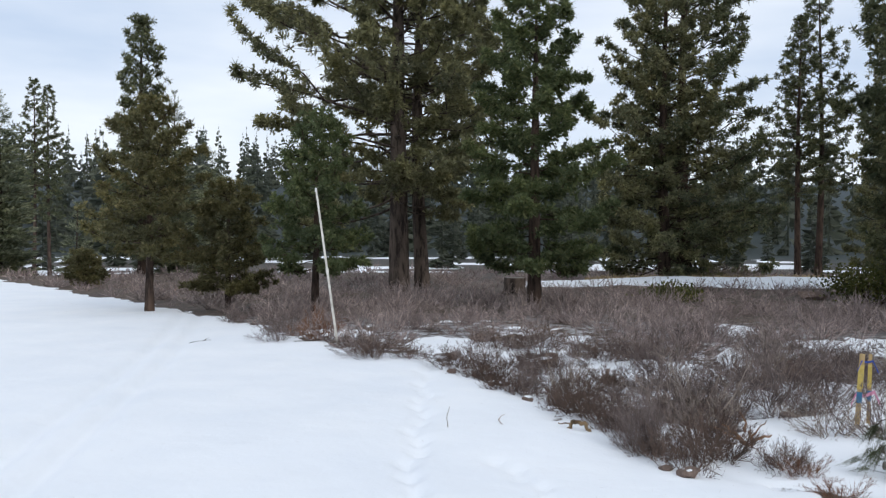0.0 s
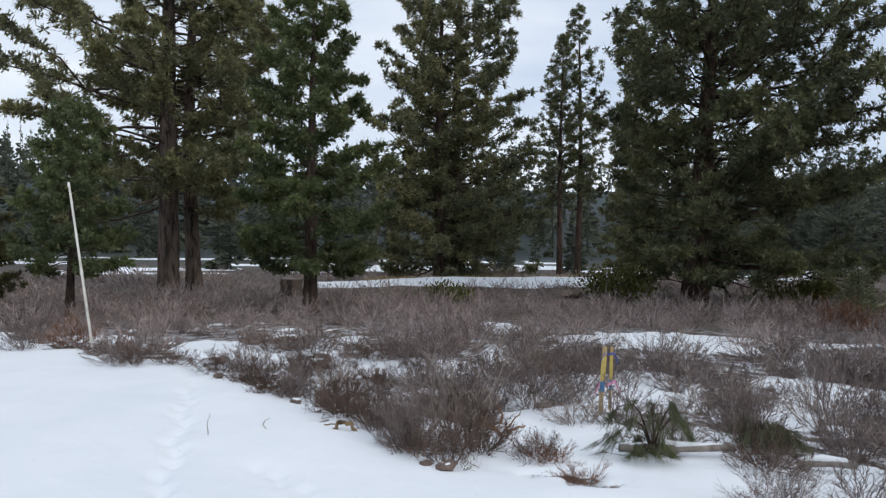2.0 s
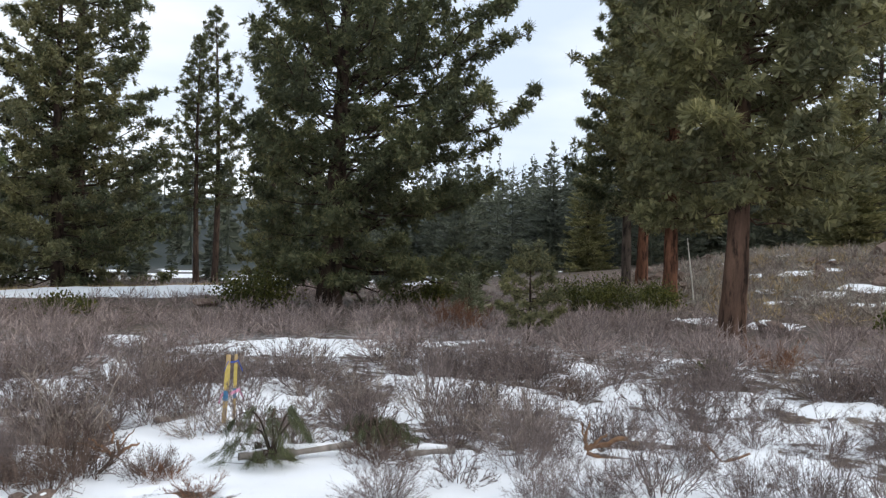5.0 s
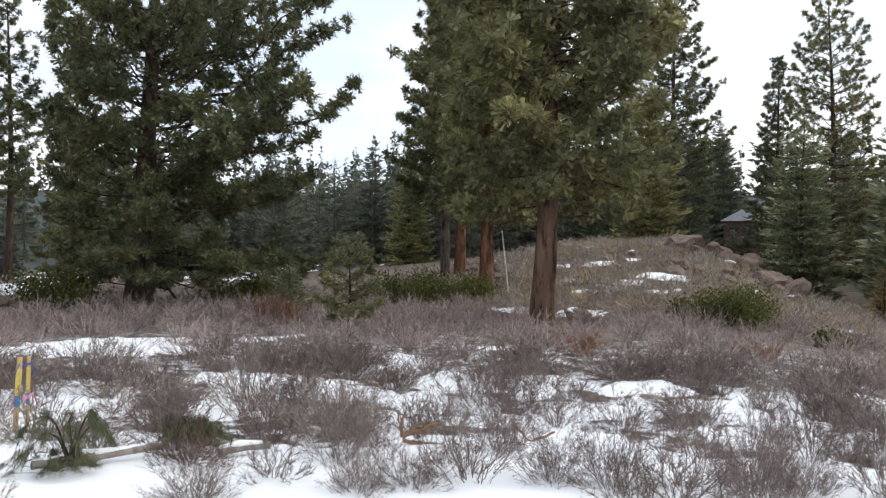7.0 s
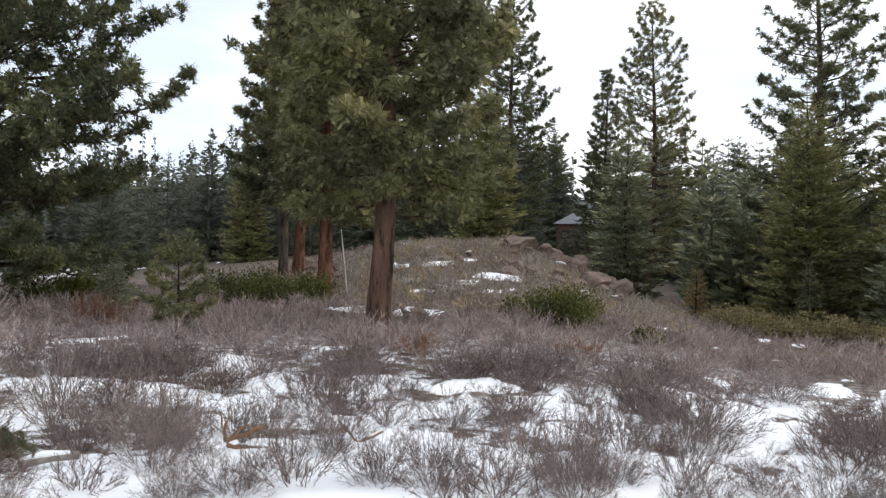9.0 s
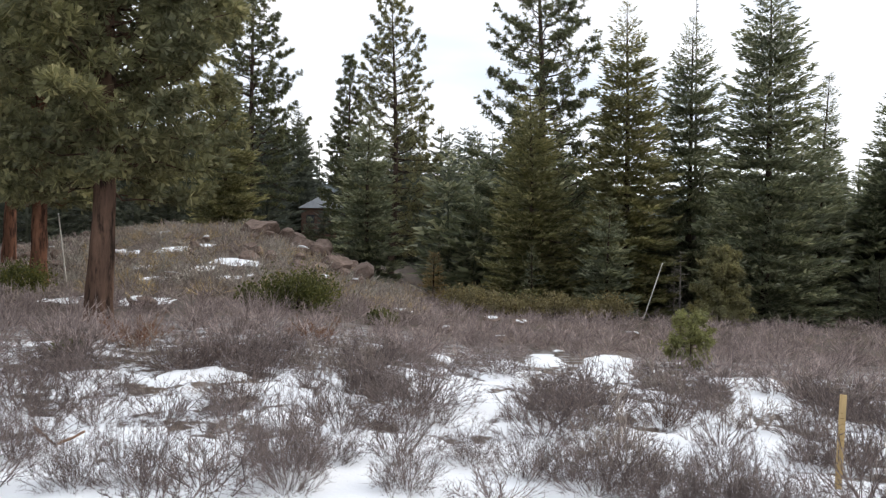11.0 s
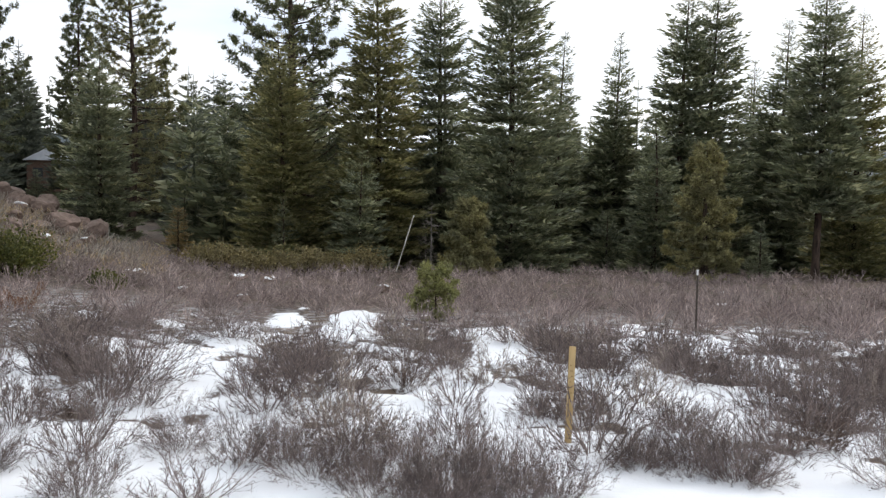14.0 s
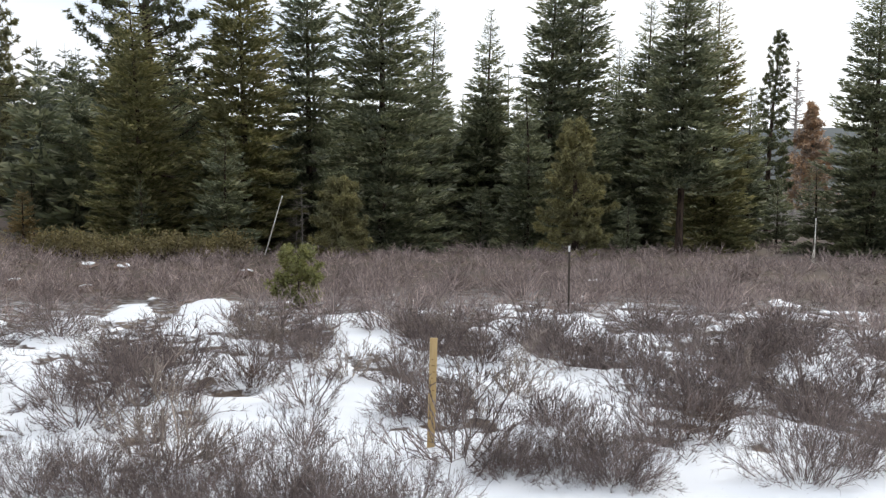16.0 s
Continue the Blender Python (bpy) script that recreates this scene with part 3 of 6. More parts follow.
def ground_material():
    m, t, b = material("snow_and_litter")
    att = t.nodes.new("ShaderNodeAttribute")
    att.attribute_name = "snow_cover"
    fine = noise_node(t, 9.0, 6.0, 0.65)
    add = t.nodes.new("ShaderNodeMath")
    add.operation = "MULTIPLY_ADD"
    t.links.new(fine.outputs["Fac"], add.inputs[0])
    add.inputs[1].default_value = 0.5
    t.links.new(att.outputs["Fac"], add.inputs[2])
    cover = ramp_node(t, add.outputs["Value"], [(0.62, (0, 0, 0)), (0.74, (1, 1, 1))])
    soil_n = noise_node(t, 5.0, 8.0, 0.7)
    soil = ramp_node(t, soil_n.outputs["Fac"], [(0.3, (0.042, 0.032, 0.027)), (0.5, (0.10, 0.078, 0.065)), (0.72, (0.22, 0.175, 0.145))])
    slow_n = noise_node(t, 0.35, 3.0)
    slow = ramp_node(t, slow_n.outputs["Fac"], [(0.35, (0.8, 0.78, 0.76)), (0.65, (1.2, 1.12, 1.0))])
    soil_c = mix_colour(t, 1.0, soil.outputs["Color"], slow.outputs["Color"], "MULTIPLY")
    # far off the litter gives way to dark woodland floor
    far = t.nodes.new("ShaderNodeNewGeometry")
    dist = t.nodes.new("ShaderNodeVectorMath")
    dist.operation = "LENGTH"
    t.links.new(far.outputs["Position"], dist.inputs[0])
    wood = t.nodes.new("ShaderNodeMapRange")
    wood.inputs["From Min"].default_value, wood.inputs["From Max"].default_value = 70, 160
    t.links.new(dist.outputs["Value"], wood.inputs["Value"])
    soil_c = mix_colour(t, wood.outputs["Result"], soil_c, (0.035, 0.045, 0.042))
    # beyond that, distance haze is painted in as a blue-grey tint
    ridge_haze = t.nodes.new("ShaderNodeMapRange")
    ridge_haze.inputs["From Min"].default_value, ridge_haze.inputs["From Max"].default_value = 220, 330
    t.links.new(dist.outputs["Value"], ridge_haze.inputs["Value"])
    soil_c = mix_colour(t, ridge_haze.outputs["Result"], soil_c, (0.05, 0.066, 0.07))
    fleck_n = noise_node(t, 3.6, 7.0, 0.72)
    fleck = ramp_node(t, fleck_n.outputs["Fac"], [(0.47, (0, 0, 0)), (0.55, (1, 1, 1))])
    near = t.nodes.new("ShaderNodeMapRange")
    near.inputs["From Min"].default_value, near.inputs["From Max"].default_value = 12, 20
    near.inputs["To Min"].default_value, near.inputs["To Max"].default_value = 1, 0
    t.links.new(dist.outputs["Value"], near.inputs["Value"])
    fleck_c = mix_colour(t, near.outputs["Result"], (0.0, 0.0, 0.0), fleck.outputs["Color"])
    soil_c = mix_colour(t, fleck_c, soil_c, (0.74, 0.76, 0.79))
    snow_n = noise_node(t, 0.9, 4.0)
    snow_c = ramp_node(t, snow_n.outputs["Fac"], [(0.3, (0.83, 0.855, 0.885)), (0.7, (0.89, 0.905, 0.92))])
    speck_n = noise_node(t, 60.0, 2.0)
    speck = ramp_node(t, speck_n.outputs["Fac"], [(0.735, (1, 1, 1)), (0.76, (0.45, 0.38, 0.33))])
    snow_d = mix_colour(t, 1.0, snow_c.outputs["Color"], speck.outputs["Color"], "MULTIPLY")
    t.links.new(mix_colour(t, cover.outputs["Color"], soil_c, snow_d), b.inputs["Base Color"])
    b.inputs["Roughness"].default_value = 0.75
    b.inputs["Specular IOR Level"].default_value = 0.2
    bump_n = noise_node(t, 3.0, 7.0, 0.6)
    add_bump(t, b, bump_n.outputs["Fac"], 0.35, 0.06)
    return m


ground = new("ground", ground_sheet())
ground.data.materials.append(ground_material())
tagged(ground, "patchy melting snow over brown brush-covered ground", "ground", kind="structure")


def gz(x, y):
    return float(ground_z(np.array([x]), np.array([y]))[0])


# ---- conifers ----
def tuft(g, at, out, size, blades, fat):
    """Rounded bottle-brush tufts of long needles at points `at`, facing `out`: a crowded heart and a fringe of needles."""
    n = len(at)
    out = unit(out)
    s, u = frames_of(out)
    size = np.asarray(size).reshape(-1, 1, 1) * np.ones((n, 1, 1))
    for k, low, heart, long in ((max(7, blades // 2), -0.7, True, 0.68), (blades, -0.45, False, 1.05)):
        th = rng.uniform(0, 2 * np.pi, (n, k, 1))
        ph = np.arccos(rng.uniform(low, 0.97, (n, k, 1)))
        d = np.cos(ph) * out[:, None] + np.sin(ph) * (np.cos(th) * s[:, None] + np.sin(th) * u[:, None])
        L = size * long * rng.uniform(0.8, 1.1, (n, k, 1))
        root = at[:, None] - out[:, None] * size * rng.uniform(0.0, 0.35, (n, k, 1))
        side = unit(np.cross(d, rng.normal(size=d.shape))) * size
        tip = root + d * L
        if heart:
            V = np.stack([root, tip + side * 0.15, tip - side * 0.15], 2)
        else:
            V = np.stack([root - side * fat, root + side * fat, tip], 2)
        g.add(V.reshape(-1, 3), np.arange(n * k * 3).reshape(-1, 3))


def trunk_mesh(H, r0, lean, sides, flare=1.2):
    k = 26
    t = np.linspace(0, 1, k) ** 1.25
    bend = np.array([rng.normal() * 0.006 * H, rng.normal() * 0.006 * H])
    rows = []
    for q in t:
        sway = math.sin(q * 4.0)
        rows.append((lean[0] * q * H + bend[0] * sway, lean[1] * q * H + bend[1] * sway, q * H - 0.15 * (q == 0),
                     max(0.006, r0 * (1 - q) ** 0.8 * (1 + (flare - 1) * math.exp(-q * H / 0.5)))))
    return lofted(rows, sides, 0.05, False), np.array(rows)


PINE_WORDS = {
    "sapling": "small young pine with thin trunk and loose needle tufts",
    "seedling": "small pale pine seedling with loose open tufts",
    "young": "young green pine with an open pointed crown",
    "old": "tall old pine with thick furrowed trunk and olive needles",
    "dense": "tall pine with a dense narrow crown",
    "slim": "tall slim pine with a sparse crown",
    "big": "broad full pine with dark trunk and heavy boughs",
}


def pine(x, y, H, R, seed, clear, trunk, needles, bark, kind, lean=(0.0, 0.0), reach=(0.0, 0.0)):
    global rng
    rng = np.random.default_rng(seed)
    d = math.hypot(x, y)
    tree = thing("pine_tree", x, y, gz(x, y) - 0.03, PINE_WORDS[kind] + " among brush", "tree", "pines")
    lean = (lean[0] + rng.normal() * 0.006, lean[1] + rng.normal() * 0.006)
    g, axis = trunk_mesh(H, trunk, lean, 14 if d < 32 else 8)
    part("trunk", g.mesh("trunk", True), bark, tree)
    limbs, crown = Geo(), Geo()
    n = {"seedling": 40, "sapling": 58, "young": 76, "old": 140, "dense": 140, "big": 160, "slim": 90}[kind]
    u = clear + (0.985 - clear) * (np.arange(n) + rng.uniform(0, 1, n)) / n
    w = (u - clear) / (1 - clear)
    if kind == "old":
        shape = np.minimum(1, 0.7 + 1.4 * w) * (1 - w ** 2.2) ** 0.8
    elif kind == "big":
        shape = np.minimum(1, 0.66 + 0.8 * w) * (1 - w ** 2.8) ** 0.8
    elif kind == "slim":
        shape = np.minimum(1, 0.6 + w) * (1 - w) ** 0.7
    elif kind == "dense":
        shape = np.minimum(1, 0.85 + w) * (1 - w) ** 0.54 * 1.1
    else:
        shape = np.minimum(1, 0.8 + 1.5 * w) * (1 - w) ** 0.56 * 1.12
    L = R * shape * rng.uniform(0.68, 1.08, n) + 0.1
    az = np.arange(n) * 2.39996 + rng.normal(0, 0.3, n)
    L = L * (1 + reach[0] * np.cos(az) + reach[1] * np.sin(az))
    rise = np.radians(-16 + 52 * w + rng.normal(0, 8, n))
    h0 = np.stack([np.cos(az), np.sin(az), np.zeros(n)], 1)
    base = np.stack([np.interp(u * H, axis[:, 2], axis[:, k]) for k in range(3)], 1)
    s = np.linspace(0, 1, 6)
    curl = rng.uniform(0.14, 0.42, n)[:, None] * (s ** 2.2)[None]
    P = base[:, None] + h0[:, None] * (L[:, None] * s * np.cos(rise)[:, None])[..., None]
    P[..., 2] += L[:, None] * (s * np.sin(rise)[:, None] + curl)
    P[:, 1:, :] += rng.normal(0, 0.035, (n, 5, 3)) * L[:, None, None]
    lr = np.maximum(0.004 if kind == "seedling" else 0.008, 0.011 * L[:, None] * (1 - 0.85 * s)) * (1.0 if d < 40 else 1.4)
    tubes(limbs, P, lr, 4)
    # side shoots on the outer part of each limb, with tufts along their ends
    gap = {"seedling": 0.075, "sapling": 0.13, "young": 0.105, "old": 0.27, "dense": 0.29, "big": 0.24, "slim": 0.28}[kind]
    inner = {"seedling": 0.15, "sapling": 0.15, "young": 0.2, "old": 0.42, "dense": 0.22, "big": 0.17, "slim": 0.25}[kind]
    ends, roots, outs = [], [], []
    for k in range(n):
        m = max(3, int(L[k] / gap * (1.0 + 0.55 * L[k] / max(R, 0.5))))
        q = inner + (1 - inner) * rng.uniform(0, 1, m) ** 0.75
        q[0] = 1.0
        on = np.stack([np.interp(q, s, P[k, :, c]) for c in range(3)], 1)
        sidev = np.array([-h0[k, 1], h0[k, 0], 0])
        spread = L[k] * 0.44 * (1.1 - q) * rng.choice([-1, 1], m) * rng.uniform(0.2, 1, m)
        end = on + sidev * spread[:, None] + h0[k] * (np.abs(spread) * 0.6 + 0.05)[:, None]
        end[:, 2] += rng.uniform(0.0, 0.2, m) * L[k] * 0.35 + 0.04
        ends.append(end)
        roots.append(on)
        outs.append(unit(end - on + np.array([0, 0, 0.15]) + h0[k] * 0.15))
    ends, roots, outs = np.concatenate(ends), np.concatenate(roots), np.concatenate(outs)
    ribbons(limbs, roots, ends, 0.004 if kind == "seedling" else 0.010 if d < 30 else 0.016)
    size = {"seedling": 0.125, "sapling": 0.16, "young": 0.20, "old": 0.27, "dense": 0.27, "big": 0.28, "slim": 0.24}[kind]
    copies = {"seedling": 1, "sapling": 2, "young": 2, "old": 2, "dense": 2, "big": 2, "slim": 2}[kind]
    blades = 18 if d < 24 else 16 if d < 34 else 11
    fat = 0.045 if d < 24 else 0.055 if d < 34 else 0.08 if d < 60 else 0.11
    for c in range(copies):
        back = (c / copies) * rng.uniform(0.6, 1.5, (len(ends), 1))
        at = ends + (roots - ends) * back + rng.normal(0, size * 0.4, ends.shape) * (c > 0) * np.array([1, 1, 0.6])
        tuft(crown, at, outs + rng.normal(0, 0.25, outs.shape) + np.array([0, 0, 0.35]), size * rng.uniform(0.8, 1.25, len(ends)), blades, fat)
    part("branchwork", limbs.mesh("branchwork"), bark, tree)
    part("crown", crown.mesh("crown"), needles, tree)
    return tree


def bough_shoots(base, az, length, droop, per_metre, shoot, floor=9):
    """Flat drooping fir boughs with upturned ends: kite-shaped shoots fan out on both sides of each spine."""
    n = len(az)
    k = int(np.clip(per_metre * float(np.mean(length)) ** 1.35 + 8, floor, 150))
    ln = length[:, None]
    s = rng.uniform(0.03, 1, (n, k)) ** 0.85
    wide = ln * 0.46 * s ** 0.4 * np.maximum(0, 1.02 - s) ** 0.55 + 0.10 * np.minimum(1, ln)
    lat = rng.uniform(-1, 1, (n, k)) * wide
    X = np.stack([np.cos(az), np.sin(az), 0 * az], 1)[:, None]
    Y = np.stack([-np.sin(az), np.cos(az), 0 * az], 1)[:, None]
    p = base[:, None] + X * (s * ln)[..., None] * np.cos(droop)[:, None, None] + Y * lat[..., None]
    p[..., 2] += ln * (s * np.sin(droop)[:, None] + 0.22 * s ** 3) - 0.18 * np.abs(lat) + rng.normal(0, 0.03, (n, k))
    d = X * rng.uniform(0.5, 1.0, (n, k, 1)) + Y * (np.sign(lat) * rng.uniform(0.1, 0.8, (n, k)))[..., None]
    d[..., 2] += rng.uniform(-0.1, 0.55, (n, k))
    d = unit(d)
    L = shoot * rng.uniform(0.65, 1.25, (n, k, 1)) * np.clip(ln * 0.8, 0.3, 1)[..., None]
    side = unit(np.cross(d, np.array([0, 0, 1.0]) + 0.6 * rng.normal(size=d.shape))) * L * rng.uniform(0.15, 0.25, (n, k, 1))
    V = np.stack([p - side, p + side, p + d * L], 2).reshape(-1, 3)
    return V, np.arange(n * k * 3).reshape(-1, 3)


def fir(x, y, H, R, seed, needles=None, clear=0.0):
    global rng
    rng = np.random.default_rng(seed)
    tree = thing("fir_tree", x, y, gz(x, y) - 0.03, "dark dense fir with layered boughs and a pointed top", "tree", "firs")
    g, axis = trunk_mesh(H, 0.011 * H + 0.03, (rng.normal() * 0.004, rng.normal() * 0.004), 8)
    part("trunk", g.mesh("trunk", True), BARK_BROWN, tree)
    levels = int(np.clip(H / 0.40, 10, 38))
    crown = Geo()
    near = math.hypot(x, y) < 49
    for lv in range(levels):
        w = (lv + rng.uniform(0, 0.7)) / levels
        u = clear + (1 - clear) * (0.02 + 0.97 * w)
        ln = R * min(1, 0.85 + 1.2 * w) * (1 - w) ** 0.64 * 1.08 * rng.uniform(0.86, 1.08) + 0.10
        n = 12 if w < 0.85 else 9
        az = rng.uniform(0, 6.28) + np.arange(n) * 2 * np.pi / n + rng.normal(0, 0.22, n)
        li = ln * rng.uniform(0.7, 1.12, n)
        droop = np.radians(-24 + 50 * w ** 1.5 + rng.normal(0, 5, n))
        base = np.array([[np.interp(u * H, axis[:, 2], axis[:, k]) for k in range(3)]]) + np.zeros((n, 1))
        base[:, 2] += rng.normal(0, 0.10, n)
        crown.add(*bough_shoots(base, az, li, droop, 30 if near else 22, (0.34 if near else 0.4) * (1 - 0.3 * w), 26))
    part("crown", crown.mesh("crown"), needles or FIR, tree)
    return tree


pine(-5.82, 19.68, 4.8, 1.34, seed=1, clear=0.27, trunk=0.1, needles=PINE_SPARSE, bark=BARK_BROWN, kind='sapling')
pine(-4.17, 20.38, 3.0, 0.97, seed=2, clear=0.15, trunk=0.08, needles=PINE_SPARSE, bark=BARK_BROWN, kind='sapling')
pine(-1.95, 18.53, 4.3, 1.15, seed=3, clear=0.24, trunk=0.09, needles=PINE_GREEN, bark=BARK_BROWN, kind='sapling')
pine(-11.97, 32.31, 1.2, 0.61, seed=4, clear=0.05, trunk=0.05, needles=PINE_SPARSE, bark=BARK_BROWN, kind='sapling')
pine(-0.10, 29.41, 17.8, 5.2, seed=5, clear=0.16, trunk=0.36, needles=PINE_OLIVE, bark=BARK_GREY, kind='old', reach=(-0.15, 0.0))
pine(0.75, 30.38, 16.8, 3.08, seed=6, clear=0.2, trunk=0.27, needles=PINE_OLIVE, bark=BARK_GREY, kind='old')
pine(3.15, 20.27, 8.1, 1.85, seed=7, clear=0.12, trunk=0.17, needles=PINE_GREEN, bark=BARK_BROWN, kind='young')
pine(11.15, 34.78, 14.1, 3.17, seed=8, clear=0.04, trunk=0.28, needles=PINE_OLIVE, bark=BARK_BROWN, kind='dense')
pine(12.59, 36.41, 17.8, 4.75, seed=9, clear=0.04, trunk=0.32, needles=PINE, bark=BARK_BROWN, kind='dense')
pine(20.41, 41.77, 13.5, 1.95, seed=10, clear=0.3, trunk=0.18, needles=PINE, bark=BARK_BROWN, kind='slim')
pine(21.70, 42.23, 15.4, 2.2, seed=11, clear=0.3, trunk=0.2, needles=PINE, bark=BARK_BROWN, kind='slim')
pine(15.68, 22.70, 13.3, 5.35, seed=12, clear=0.05, trunk=0.4, needles=PINE, bark=BARK_BROWN, kind='big', lean=(0.035, -0.025), reach=(0.27, -0.18))
pine(25.81, 43.42, 14.9, 1.72, seed=13, clear=0.05, trunk=0.2, needles=PINE_OLIVE, bark=BARK_BROWN, kind='dense')
pine(16.00, 8.86, 10.1, 2.96, seed=14, clear=0.27, trunk=0.27, needles=PINE_OLIVE, bark=BARK_WARM, kind='big')
pine(23.88, 15.18, 13.3, 2.88, seed=15, clear=0.2, trunk=0.25, needles=PINE_OLIVE, bark=BARK_RED, kind='big')
pine(29.79, 20.93, 13.9, 2.23, seed=16, clear=0.24, trunk=0.22, needles=PINE, bark=BARK_GREY, kind='dense')
pine(30.56, 20.68, 13.3, 2.26, seed=17, clear=0.25, trunk=0.26, needles=PINE, bark=BARK_RED, kind='dense')
pine(12.08, 10.92, 1.85, 0.55, seed=18, clear=0.2, trunk=0.035, needles=PINE_OLIVE, bark=BARK_BROWN, kind='seedling')
pine(16.11, -2.80, 0.95, 0.36, seed=19, clear=0.05, trunk=0.02, needles=PINE_PALE, bark=BARK_BROWN, kind='seedling')
pine(34.67, -7.40, 3.0, 1.17, seed=20, clear=0.02, trunk=0.12, needles=PINE_TAN, bark=BARK_BROWN, kind='young')
pine(33.19, -17.24, 5.7, 1.53, seed=21, clear=0.02, trunk=0.16, needles=PINE_TAN, bark=BARK_BROWN, kind='young')
pine(62.49, 22.38, 20.8, 4.31, seed=22, clear=0.12, trunk=0.3, needles=PINE, bark=BARK_BROWN, kind='dense')
pine(67.31, 12.01, 23.4, 4.58, seed=23, clear=0.08, trunk=0.3, needles=PINE_OLIVE, bark=BARK_BROWN, kind='dense')
pine(70.50, 16.38, 17.9, 2.38, seed=24, clear=0.1, trunk=0.25, needles=PINE, bark=BARK_BROWN, kind='dense')
pine(48.36, 0.14, 22.1, 4.55, seed=25, clear=0.12, trunk=0.33, needles=PINE, bark=BARK_BROWN, kind='dense')
pine(59.82, -49.87, 16.8, 1.99, seed=26, clear=0.1, trunk=0.25, needles=PINE, bark=BARK_BROWN, kind='dense')
pine(-33.82, 78.60, 18.5, 2.45, seed=27, clear=0.3, trunk=0.2, needles=PINE, bark=BARK_BROWN, kind='slim')
pine(-33.75, 81.89, 18.5, 2.18, seed=28, clear=0.3, trunk=0.2, needles=PINE, bark=BARK_BROWN, kind='slim')
pine(-13.28, 43.60, 13.2, 1.92, seed=29, clear=0.05, trunk=0.25, needles=PINE, bark=BARK_BROWN, kind='dense')
fir(-12.99, 48.88, 10.7, 1.79, seed=41)
fir(-25.70, 54.85, 12.4, 2.47, seed=42)
fir(-15.10, 39.81, 3.5, 0.87, seed=43)
fir(-15.39, 68.88, 10.7, 2.17, seed=44)
fir(67.89, 51.85, 12.5, 2.80, seed=45, needles=FIR_OLIVE)
fir(86.90, 24.40, 3.2, 0.95, seed=60)
fir(87.90, 23.10, 3.7, 1.0, seed=61)
fir(17.04, 17.56, 1.2, 0.46, seed=46)
fir(52.51, 20.53, 11.3, 2.69, seed=47, needles=FIR_OLIVE)
fir(46.39, 9.59, 10.2, 2.33, seed=48)
fir(42.36, 0.42, 11.9, 2.83, seed=49, needles=FIR_OLIVE)
fir(42.13, -4.22, 15.8, 3.12, seed=50, needles=FIR_OLIVE)
fir(38.21, -3.18, 5.4, 1.57, seed=51)
fir(45.63, -8.02, 16.0, 3.29, seed=52)
fir(39.00, -10.21, 16.2, 3.57, seed=53)
fir(47.00, -15.36, 13.6, 1.72, seed=54)
fir(49.64, -19.76, 14.5, 2.07, seed=55)
fir(44.06, -21.48, 16.2, 2.97, seed=56)
fir(44.21, -23.37, 16.9, 3.04, seed=57)
fir(39.22, -17.68, 8.3, 1.63, seed=58)
fir(44.00, -27.65, 14.4, 2.41, seed=59)
fir(35.58, -24.06, 14.2, 2.40, seed=60, clear=0.22)
fir(37.90, -27.68, 13.4, 2.32, seed=61, needles=FIR_OLIVE)
fir(33.04, -33.13, 14.1, 2.78, seed=62)
fir(35.46, -32.12, 4.7, 1.58, seed=63)
fir(35.19, -21.01, 2.5, 0.70, seed=64)
fir(40.43, -11.53, 1.9, 0.77, seed=65)
fir(40.36, 0.28, 3.4, 0.69, seed=66)
fir(41.85, -3.41, 5.9, 1.70, seed=67)
fir(53.48, 6.34, 3.9, 1.00, seed=68)
fir(48.46, -38.51, 10.9, 1.65, seed=69)
fir(42.90, -16.71, 3.3, 1.21, seed=70)
fir(53.49, -31.32, 14.3, 2.06, seed=71)
fir(45.74, -38.63, 4.4, 1.36, seed=72)


